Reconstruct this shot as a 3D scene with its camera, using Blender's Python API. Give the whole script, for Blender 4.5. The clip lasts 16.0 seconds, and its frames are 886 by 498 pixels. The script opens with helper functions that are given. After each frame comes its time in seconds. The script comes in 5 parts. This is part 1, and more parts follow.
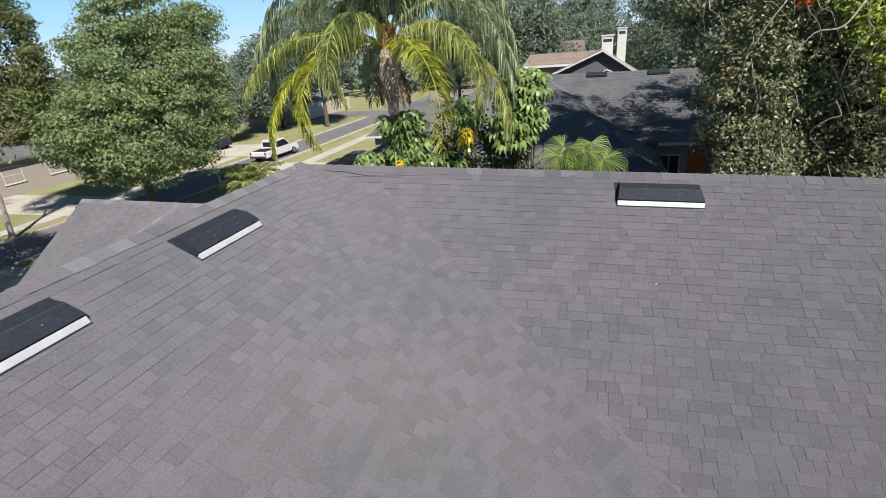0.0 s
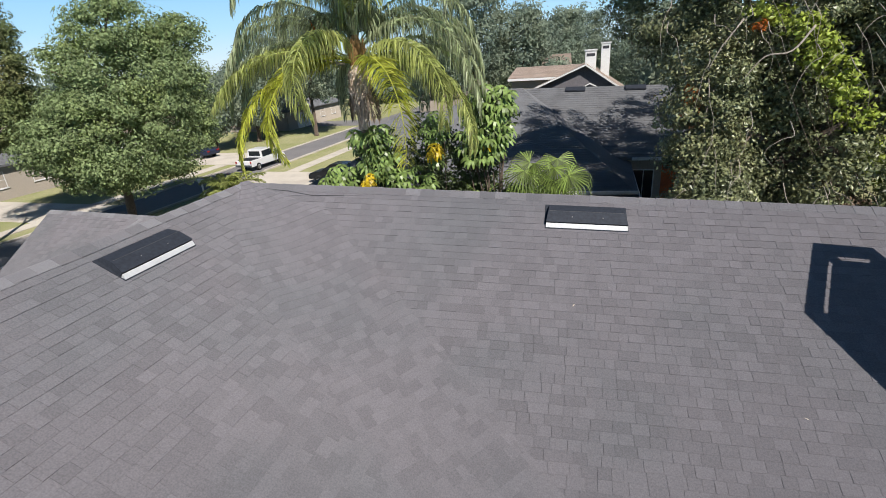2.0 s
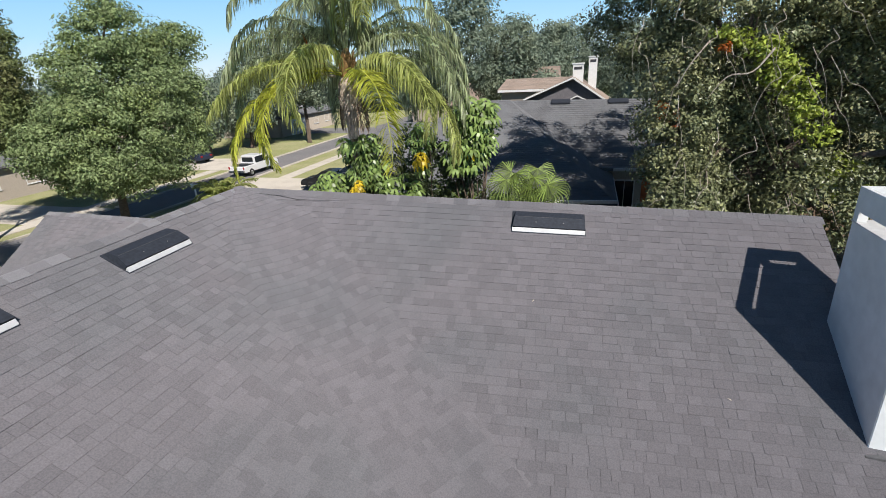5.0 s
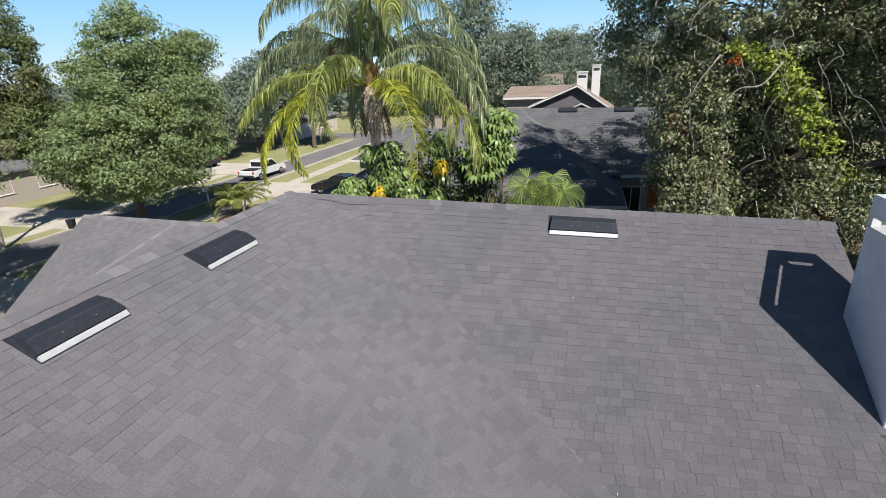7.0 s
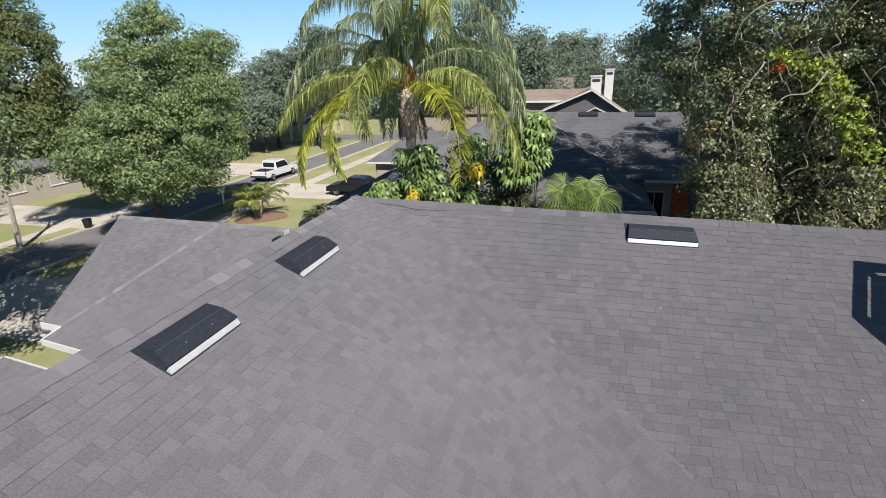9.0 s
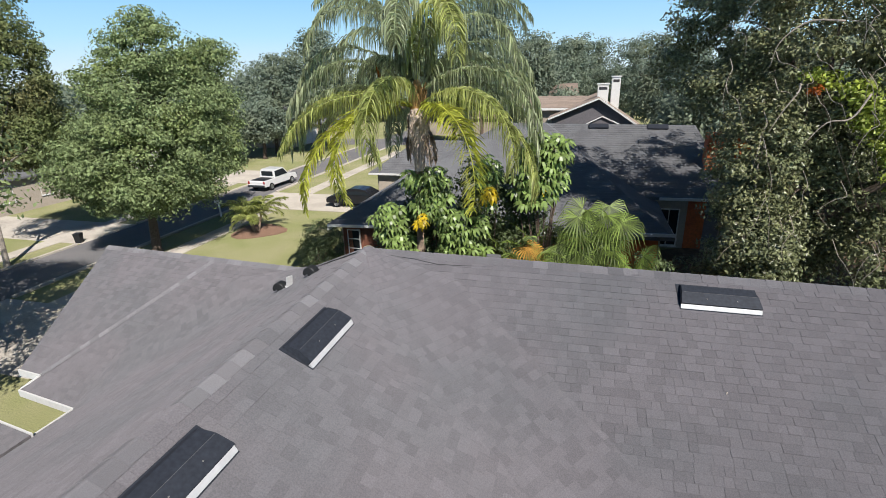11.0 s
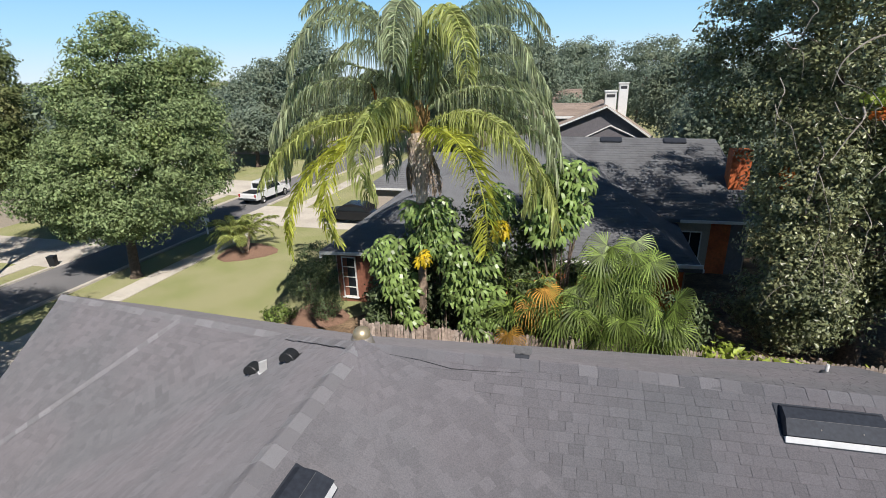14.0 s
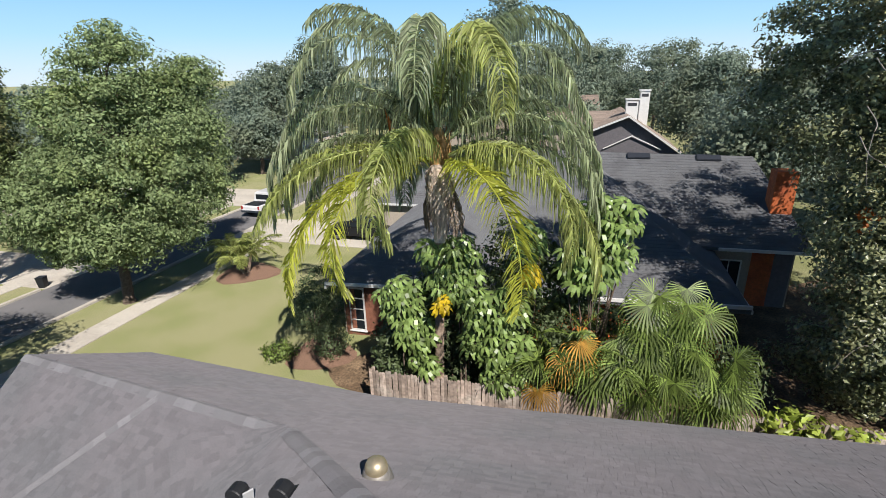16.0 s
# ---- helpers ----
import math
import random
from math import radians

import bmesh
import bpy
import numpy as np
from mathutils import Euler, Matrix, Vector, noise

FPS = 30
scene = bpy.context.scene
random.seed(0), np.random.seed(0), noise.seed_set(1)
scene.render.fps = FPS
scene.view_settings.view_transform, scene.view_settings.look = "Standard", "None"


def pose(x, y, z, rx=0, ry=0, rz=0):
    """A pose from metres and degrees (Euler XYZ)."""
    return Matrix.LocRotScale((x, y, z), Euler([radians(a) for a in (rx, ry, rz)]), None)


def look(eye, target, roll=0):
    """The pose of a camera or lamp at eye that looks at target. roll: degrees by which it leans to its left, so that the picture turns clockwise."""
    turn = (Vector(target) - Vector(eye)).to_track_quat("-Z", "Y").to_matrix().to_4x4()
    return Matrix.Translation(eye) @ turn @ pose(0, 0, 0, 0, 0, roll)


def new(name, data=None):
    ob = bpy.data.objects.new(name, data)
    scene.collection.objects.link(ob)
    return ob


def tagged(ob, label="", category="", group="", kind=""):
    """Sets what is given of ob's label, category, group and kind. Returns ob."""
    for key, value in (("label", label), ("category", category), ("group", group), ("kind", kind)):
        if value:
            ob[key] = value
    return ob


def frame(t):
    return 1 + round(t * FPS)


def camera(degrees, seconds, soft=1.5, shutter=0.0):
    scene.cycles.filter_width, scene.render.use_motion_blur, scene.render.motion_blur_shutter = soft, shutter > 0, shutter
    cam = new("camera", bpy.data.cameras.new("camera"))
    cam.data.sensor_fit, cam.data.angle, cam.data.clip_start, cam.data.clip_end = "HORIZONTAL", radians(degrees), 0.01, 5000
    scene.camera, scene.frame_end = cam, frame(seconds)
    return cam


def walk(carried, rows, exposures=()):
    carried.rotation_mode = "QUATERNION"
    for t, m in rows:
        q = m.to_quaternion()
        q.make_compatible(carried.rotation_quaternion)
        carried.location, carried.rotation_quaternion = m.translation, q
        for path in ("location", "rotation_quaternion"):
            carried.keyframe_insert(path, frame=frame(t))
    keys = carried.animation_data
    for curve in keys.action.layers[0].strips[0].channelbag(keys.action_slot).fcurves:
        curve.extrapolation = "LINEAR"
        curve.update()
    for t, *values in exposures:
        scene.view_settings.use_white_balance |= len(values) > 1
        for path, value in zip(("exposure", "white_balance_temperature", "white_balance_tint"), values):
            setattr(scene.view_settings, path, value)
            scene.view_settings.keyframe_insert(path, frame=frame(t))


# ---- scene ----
cam = camera(84.1, 16.0, soft=0.8)
ROWS = [
    (0.0, -0.11, -0.40, 8.23, 67.76, 4.15, 16.49), (0.5, 0.30, -0.55, 8.21, 67.97, 4.07, 16.17),
    (1.0, 0.54, -0.51, 8.23, 68.28, 3.91, 16.14), (1.5, 0.69, -0.37, 8.30, 68.52, 3.71, 16.13),
    (2.0, 0.84, -0.26, 8.41, 68.68, 3.50, 16.09), (2.5, 1.04, -0.28, 8.51, 68.83, 3.32, 16.04),
    (3.0, 1.17, -0.33, 8.53, 68.97, 3.23, 15.98), (3.5, 1.28, -0.43, 8.52, 69.14, 3.11, 15.85),
    (4.0, 1.35, -0.57, 8.52, 69.26, 2.88, 15.65), (6.5, 1.07, -1.50, 8.70, 70.05, 2.44, 15.41),
    (7.0, 0.71, -1.73, 8.76, 70.14, 2.30, 15.25), (7.5, 0.33, -1.93, 8.83, 70.18, 2.17, 15.05),
    (8.0, -0.09, -2.16, 8.85, 70.15, 2.06, 14.89), (8.5, -0.40, -2.18, 8.84, 70.21, 1.88, 14.94),
    (9.0, -0.72, -1.96, 8.86, 70.32, 1.66, 15.09), (11.5, -1.68, -0.40, 9.62, 70.29, 1.40, 14.81),
    (12.0, -1.84, -0.09, 9.69, 70.31, 1.40, 14.70), (12.5, -1.93, 0.15, 9.76, 70.23, 1.43, 14.60),
    (13.0, -2.04, 0.55, 9.87, 70.26, 1.43, 14.50), (13.5, -2.19, 1.03, 9.98, 70.29, 1.48, 14.46),
    (14.0, -2.35, 1.54, 10.03, 70.31, 1.49, 14.59), (14.5, -2.61, 2.16, 10.12, 70.27, 1.42, 14.67),
    (15.0, -2.90, 2.75, 10.20, 70.28, 1.35, 14.71), (15.5, -3.13, 3.26, 10.32, 70.28, 1.34, 14.94),
    (16.0, -3.34, 3.62, 10.63, 70.25, 1.33, 15.37),
]
walk(cam, [(t, pose(x, y, z, rx, ry, rz)) for t, x, y, z, rx, ry, rz in ROWS], exposures=[(0.0, 0.0), (16.0, 0.0)])

# ---- world and sun ----
TO_SUN = Vector((0.65, -0.83, 1.0)).normalized()
world = bpy.data.worlds.new("sky")
scene.world = world
world.use_nodes = True
wn = world.node_tree.nodes
sky = wn.new("ShaderNodeTexSky")
sky.sky_type, sky.sun_disc = "NISHITA", False
sky.sun_elevation = math.asin(TO_SUN.z)
sky.sun_rotation = math.atan2(TO_SUN.x, TO_SUN.y)
sky.air_density, sky.dust_density, sky.ozone_density = 1.0, 0.15, 3.0
coord = wn.new("ShaderNodeTexCoord")
split = wn.new("ShaderNodeSeparateXYZ")
ramp = wn.new("ShaderNodeValToRGB")
ramp.color_ramp.elements[0].position, ramp.color_ramp.elements[0].color = 0.0, (0.80, 0.97, 1.12, 1)
ramp.color_ramp.elements[1].position, ramp.color_ramp.elements[1].color = 1.0, (0.010, 0.028, 0.08, 1)
for at_z, tone in ((0.07, (0.50, 0.85, 1.14, 1)), (0.18, (0.24, 0.62, 1.1, 1)), (0.30, (0.08, 0.20, 0.45, 1)), (0.48, (0.03, 0.08, 0.20, 1))):
    ramp.color_ramp.elements.new(at_z).color = tone
haze = wn.new("ShaderNodeMix")
haze.data_type = "RGBA"
haze.inputs["Factor"].default_value = 0.85
dim = wn.new("ShaderNodeVectorMath")
dim.operation = "SCALE"
dim.inputs["Scale"].default_value = 0.07
wl = world.node_tree.links.new
wl(coord.outputs["Generated"], split.inputs[0])
wl(split.outputs["Z"], ramp.inputs[0])
wl(sky.outputs[0], dim.inputs[0])
wl(dim.outputs[0], haze.inputs["A"])
wl(ramp.outputs[0], haze.inputs["B"])
wl(haze.outputs["Result"], wn["Background"].inputs[0])
wn["Background"].inputs[1].default_value = 1.0
sun = new("sun", bpy.data.lights.new("sun", "SUN"))
sun.data.energy, sun.data.angle, sun.data.color = 5.25, radians(0.5), (1.0, 0.95, 0.90)
sun.matrix_world = look((30, -26, 34), Vector((30, -26, 34)) - TO_SUN)

# ---- materials ----
def mat(name, color, rough=0.7, var=0.25, scale=8.0, bump=0.0, bump_scale=60.0, metal=0.0, island=0.0, objrand=0.0,
        second=None, second_scale=1.2, second_at=0.55, translucent=0.0, spec=0.5):
    """A procedural surface: base colour with grain, patches of a second colour, per-piece variation and fine relief."""
    m = bpy.data.materials.new(name)
    m.use_nodes = True
    nt = m.node_tree
    n, ln = nt.nodes, nt.links.new
    bsdf = n["Principled BSDF"]
    bsdf.inputs["Roughness"].default_value = rough
    bsdf.inputs["Metallic"].default_value = metal
    bsdf.inputs["Specular IOR Level"].default_value = spec
    bsdf.inputs["Diffuse Roughness"].default_value = 1.0 if rough >= 0.85 else 0.0
    tc = n.new("ShaderNodeTexCoord")
    ns = n.new("ShaderNodeTexNoise")
    ns.inputs["Scale"].default_value, ns.inputs["Detail"].default_value = scale, 6.0
    ln(tc.outputs["Object"], ns.inputs["Vector"])
    fac = n.new("ShaderNodeMapRange")
    fac.inputs["From Min"].default_value, fac.inputs["From Max"].default_value = 0.3, 0.7
    fac.inputs["To Min"].default_value, fac.inputs["To Max"].default_value = 1 - var, 1 + var
    ln(ns.outputs["Fac"], fac.inputs["Value"])
    value = fac.outputs["Result"]
    for amount, node, out in ((island, "ShaderNodeNewGeometry", "Random Per Island"), (objrand, "ShaderNodeObjectInfo", "Random")):
        if amount:
            r = n.new(node)
            mr = n.new("ShaderNodeMapRange")
            mr.inputs["To Min"].default_value, mr.inputs["To Max"].default_value = 1 - amount, 1 + amount
            ln(r.outputs[out], mr.inputs["Value"])
            mul = n.new("ShaderNodeMath")
            mul.operation = "MULTIPLY"
            ln(value, mul.inputs[0])
            ln(mr.outputs["Result"], mul.inputs[1])
            value = mul.outputs[0]
    base = n.new("ShaderNodeMix")
    base.data_type = "RGBA"
    base.inputs["A"].default_value = (*color, 1)
    base.inputs["B"].default_value = (*(second or color), 1)
    n2 = n.new("ShaderNodeTexNoise")
    n2.inputs["Scale"].default_value, n2.inputs["Detail"].default_value = second_scale, 4.0
    ln(tc.outputs["Object"], n2.inputs["Vector"])
    st = n.new("ShaderNodeMapRange")
    st.inputs["From Min"].default_value, st.inputs["From Max"].default_value = second_at - 0.1, second_at + 0.1
    ln(n2.outputs["Fac"], st.inputs["Value"])
    ln(st.outputs["Result"], base.inputs["Factor"])
    tint = n.new("ShaderNodeVectorMath")
    tint.operation = "SCALE"
    ln(base.outputs["Result"], tint.inputs[0])
    ln(value, tint.inputs["Scale"])
    ln(tint.outputs[0], bsdf.inputs["Base Color"])
    if bump:
        nb = n.new("ShaderNodeTexNoise")
        nb.inputs["Scale"].default_value, nb.inputs["Detail"].default_value = bump_scale, 3.0
        ln(tc.outputs["Object"], nb.inputs["Vector"])
        b = n.new("ShaderNodeBump")
        b.inputs["Strength"].default_value, b.inputs["Distance"].default_value = bump, 0.02
        ln(nb.outputs["Fac"], b.inputs["Height"])
        ln(b.outputs["Normal"], bsdf.inputs["Normal"])
    if translucent:
        tr = n.new("ShaderNodeBsdfTranslucent")
        ln(tint.outputs[0], tr.inputs["Color"])
        mix = n.new("ShaderNodeMixShader")
        mix.inputs[0].default_value = translucent
        ln(bsdf.outputs[0], mix.inputs[1])
        ln(tr.outputs[0], mix.inputs[2])
        ln(mix.outputs[0], n["Material Output"].inputs["Surface"])
    return m


SHINGLE = mat("asphalt_shingle", (0.174, 0.164, 0.174), 0.92, 0.17, 60.0, 0.25, 220.0, island=0.09, second=(0.153, 0.151, 0.160), second_scale=0.45, spec=0.3)
SHINGLE_PIECE = mat("asphalt_shingle_piece", (0.174, 0.164, 0.174), 0.92, 0.17, 60.0, 0.25, 220.0, objrand=0.11, second=(0.153, 0.151, 0.160), second_scale=0.45, spec=0.3)
CAPS = mat("ridge_cap_shingle", (0.186, 0.180, 0.190), 0.92, 0.18, 160.0, 0.5, 300.0, objrand=0.12, spec=0.3)
WORN_STRIP = mat("worn_pale_shingle_strip", (0.232, 0.226, 0.236), 0.92, 0.25, 60.0, 0.4, 300.0, objrand=0.16, spec=0.3)
PALE_CAPS = mat("pale_cap_shingle", (0.206, 0.202, 0.212), 0.92, 0.18, 160.0, 0.5, 300.0, objrand=0.14, spec=0.3)
DECK = mat("roof_deck", (0.125, 0.117, 0.124), 0.9)
BLACK_METAL = mat("black_painted_metal", (0.036, 0.041, 0.052), 0.6, 0.2, 20.0, 0.05, 40.0, spec=0.25)
DARK_GREY = mat("dark_grey_metal", (0.10, 0.10, 0.105), 0.6, 0.2, 20.0)
BLACK_PLASTIC = mat("black_plastic", (0.020, 0.021, 0.023), 0.55, 0.2, 30.0)
WHITE_METAL = mat("white_painted_metal", (0.60, 0.60, 0.60), 0.5, 0.08, 12.0, second=(0.5, 0.5, 0.49))
GALV = mat("brassy_galvanized_metal", (0.60, 0.50, 0.33), 0.42, 0.12, 14.0, metal=0.65, bump=0.05)
COLLAR = mat("dull_collar_metal", (0.27, 0.25, 0.225), 0.55, 0.2, 14.0, metal=0.3)
CHIMNEY_PAINT = mat("painted_chimney_siding", (0.70, 0.72, 0.72), 0.6, 0.06, 6.0, 0.06, 30.0, second=(0.64, 0.65, 0.64))
STUCCO = mat("beige_stucco", (0.46, 0.40, 0.33), 0.9, 0.12, 12.0, 0.4, 70.0)
DRY_LEAF = mat("pale_dry_leaf", (0.55, 0.48, 0.38), 0.8, 0.2, 20.0)
# the orange stucco again, darkened by the shade painted into its colour
SHADED_TERRACOTTA = mat("shaded_orange_stucco", (0.24, 0.10, 0.06), 0.9, 0.18, 9.0, 0.4, 70.0, second=(0.20, 0.08, 0.05))
TERRACOTTA = mat("orange_stucco", (0.62, 0.17, 0.055), 0.9, 0.18, 9.0, 0.4, 70.0, second=(0.5, 0.13, 0.05))
GREY_SIDING = mat("grey_gable_siding", (0.15, 0.14, 0.15), 0.8, 0.15, 8.0)
NB_SHINGLE = mat("neighbour_shingle", (0.165, 0.168, 0.175), 0.95, 0.28, 45.0, 0.4, 160.0, island=0.05, second=(0.14, 0.14, 0.147))
BROWN_SHINGLE = mat("brown_shingle", (0.30, 0.235, 0.19), 0.95, 0.15, 25.0, 0.3, 90.0, island=0.12)
GRASS = mat("lawn_grass", (0.222, 0.232, 0.095), 0.95, 0.35, 22.0, 0.8, 70.0, second=(0.275, 0.265, 0.135), second_scale=0.35, second_at=0.5)
ASPHALT = mat("asphalt_road", (0.165, 0.157, 0.157), 0.9, 0.18, 40.0, 0.4, 120.0, second=(0.14, 0.136, 0.136), second_scale=0.3)
CONCRETE = mat("concrete", (0.46, 0.42, 0.36), 0.9, 0.12, 14.0, 0.3, 80.0, second=(0.39, 0.35, 0.30), second_scale=0.6)
MULCH = mat("bark_mulch", (0.21, 0.125, 0.085), 0.95, 0.45, 30.0, 1.0, 40.0)
LITTER = mat("leaf_litter", (0.13, 0.085, 0.05), 0.95, 0.5, 14.0, 1.0, 30.0, second=(0.22, 0.15, 0.09))
FENCE_WOOD = mat("weathered_fence_wood", (0.33, 0.26, 0.215), 0.9, 0.35, 9.0, 0.4, 50.0, objrand=0.40, second=(0.42, 0.36, 0.31))
BARK = mat("tree_bark", (0.16, 0.12, 0.09), 0.95, 0.4, 12.0, 1.0, 22.0)
PALE_BARK = mat("pale_branch_bark", (0.38, 0.33, 0.28), 0.9, 0.3, 12.0, 0.6, 30.0)
PALM_BARK = mat("palm_trunk_bark", (0.30, 0.22, 0.16), 0.95, 0.4, 7.0, 1.0, 26.0, second=(0.33, 0.26, 0.2))
PALM_FIBRE = mat("palm_boot_fibre", (0.50, 0.30, 0.12), 0.9, 0.4, 10.0, 0.6, 40.0, island=0.3)
DEAD_FROND = mat("dead_palm_frond", (0.62, 0.51, 0.42), 0.9, 0.3, 10.0, island=0.3)
OAK_LEAF = mat("oak_leaf", (0.26, 0.33, 0.152), 0.55, 0.2, 3.0, island=0.5, second=(0.32, 0.385, 0.150), second_scale=0.5, second_at=0.6, translucent=0.32, spec=0.2)
DARK_LEAF = mat("dark_oak_leaf", (0.178, 0.20, 0.098), 0.36, 0.2, 3.0, island=0.55, second=(0.255, 0.26, 0.12), second_scale=0.4, translucent=0.08, spec=0.6)
OLIVE_LEAF = mat("olive_leaf", (0.185, 0.225, 0.088), 0.55, 0.2, 3.0, island=0.45, second=(0.21, 0.205, 0.09), second_scale=0.4, translucent=0.25, spec=0.2)
# leaf colour of distant trees, with the bluish air haze mixed into it
HAZED_LEAF = mat("hazed_far_leaf", (0.25, 0.31, 0.235), 0.6, 0.2, 2.0, island=0.25, second=(0.27, 0.31, 0.21), second_scale=0.25, translucent=0.35, spec=0.2)
VINE_LEAF = mat("vine_leaf", (0.35, 0.42, 0.075), 0.4, 0.2, 6.0, island=0.5, translucent=0.3)
RUST_LEAF = mat("rust_coloured_leaf", (0.55, 0.16, 0.03), 0.6, 0.2, 6.0, island=0.3, translucent=0.3)
PALM_LEAF = mat("palm_leaflet", (0.43, 0.48, 0.29), 0.36, 0.2, 2.0, island=0.6, translucent=0.5)
PALM_MID = mat("light_palm_leaflet", (0.44, 0.48, 0.165), 0.42, 0.2, 2.0, island=0.5, translucent=0.45)
PALM_YELLOW = mat("yellowing_palm_leaflet", (0.56, 0.58, 0.10), 0.38, 0.2, 3.0, island=0.5, translucent=0.45)
SCHEFF_LEAF = mat("schefflera_leaf", (0.22, 0.31, 0.09), 0.36, 0.2, 4.0, island=0.5, translucent=0.2)
YELLOW_LEAF = mat("yellow_leaf", (0.76, 0.55, 0.03), 0.4, 0.2, 4.0, island=0.25, translucent=0.25)
FAN_LEAF = mat("fan_palm_leaf", (0.17, 0.235, 0.05), 0.5, 0.2, 3.0, island=0.7, translucent=0.25)
DRY_FAN = mat("dry_fan_leaf", (0.52, 0.28, 0.05), 0.6, 0.2, 3.0, island=0.3, translucent=0.2)
SHRUB_LEAF = mat("shrub_leaf", (0.12, 0.16, 0.068), 0.5, 0.2, 4.0, island=0.4, translucent=0.2)
CAR_WHITE = mat("white_car_paint", (0.78, 0.78, 0.77), 0.25, 0.03, 4.0)
CAR_BLUE = mat("dark_blue_car_paint", (0.03, 0.04, 0.07), 0.25, 0.05, 4.0)
CAR_DARK = mat("dark_car_paint", (0.02, 0.02, 0.022), 0.25, 0.05, 4.0)
GLASS = mat("dark_window_glass", (0.02, 0.025, 0.03), 0.08, 0.05, 4.0)
RUBBER = mat("tyre_rubber", (0.015, 0.015, 0.015), 0.8)
RIM = mat("alloy_rim", (0.5, 0.5, 0.5), 0.35, metal=1.0)
WHITE_PAINT = mat("white_trim_paint", (0.78, 0.77, 0.74), 0.55, 0.06, 9.0)
DARK_DOOR = mat("dark_panel", (0.05, 0.05, 0.055), 0.5)


# ---- mesh helpers ----
def part(name, bm, material, parent=None, label="", smooth=False):
    """Link a bmesh, or (vertices, faces), as one mesh object, under a parent if given."""
    me = bpy.data.meshes.new(name)
    if isinstance(bm, tuple):
        me.from_pydata([tuple(v) for v in bm[0]], [], [tuple(f) for f in bm[1]])
    else:
        bm.to_mesh(me)
        bm.free()
    me.materials.append(material)
    if smooth:
        me.polygons.foreach_set("use_smooth", [True] * len(me.polygons))
    ob = new(name, me)
    if parent is not None:
        ob.parent = parent
        ob.matrix_parent_inverse = parent.matrix_world.inverted()
    if label:
        tagged(ob, label)
    return ob


def empty(name, at=(0, 0, 0), rz=0.0):
    ob = new(name)
    ob.matrix_world = pose(*at, 0, 0, rz)
    bpy.context.view_layer.update()
    return ob


def put_box(bm, lo, hi, bevel=0.0, m=None):
    lo, hi = Vector(lo), Vector(hi)
    made = bmesh.ops.create_cube(bm, size=1.0)["verts"]
    for v in made:
        v.co = Vector(((lo[k] + hi[k]) / 2 + v.co[k] * (hi[k] - lo[k]) for k in range(3)))
    if bevel:
        edges = list({e for v in made for e in v.link_edges})
        made = list({v for f in bmesh.ops.bevel(bm, geom=edges, offset=bevel, segments=2, affect="EDGES")["faces"] for v in f.verts} | {v for v in made if v.is_valid})
    if m is not None:
        bmesh.ops.transform(bm, matrix=m, verts=made)
    return bm


def box(lo, hi, bevel=0.0, m=None):
    return put_box(bmesh.new(), lo, hi, bevel, m)


def tube(points, radii, sides=8):
    """Vertices and faces of a tapered tube along points."""
    vs, fs = [], []
    pts = [Vector(p) for p in points]
    for i, p in enumerate(pts):
        d = (pts[min(i + 1, len(pts) - 1)] - pts[max(i - 1, 0)]).normalized()
        a = d.orthogonal().normalized()
        b = d.cross(a)
        for k in range(sides):
            w = 2 * math.pi * k / sides
            vs.append(p + (a * math.cos(w) + b * math.sin(w)) * radii[i])
    for i in range(len(pts) - 1):
        for k in range(sides):
            fs.append((i * sides + k, i * sides + (k + 1) % sides, (i + 1) * sides + (k + 1) % sides, (i + 1) * sides + k))
    n = len(pts)
    fs.append(tuple(range((n - 1) * sides, n * sides)))
    fs.append(tuple(reversed(range(sides))))
    return vs, fs


def bowed(points, n=5):
    """More points on a smooth curve through the given ones."""
    p = [Vector(q) for q in points]
    p = [p[0] * 2 - p[1]] + p + [p[-1] * 2 - p[-2]]
    out = []
    for i in range(1, len(p) - 2):
        a, b, c, d = p[i - 1:i + 3]
        for k in range(n):
            t = k / n
            out.append(0.5 * (2 * b + (c - a) * t + (2 * a - 5 * b + 4 * c - d) * t * t + (3 * b - a - 3 * c + d) * t ** 3))
    return out + [p[-2]]


def join(chunks):
    vs, fs = [], []
    for v, f in chunks:
        o = len(vs)
        vs.extend(v)
        fs.extend(tuple(i + o for i in q) for q in f)
    return vs, fs


def lathe(profile, sides=20):
    vs, fs = [], []
    for r, z in profile:
        for k in range(sides):
            w = 2 * math.pi * k / sides
            vs.append((r * math.cos(w), r * math.sin(w), z))
    for i in range(len(profile) - 1):
        for k in range(sides):
            fs.append((i * sides + k, i * sides + (k + 1) % sides, (i + 1) * sides + (k + 1) % sides, (i + 1) * sides + k))
    return vs, fs


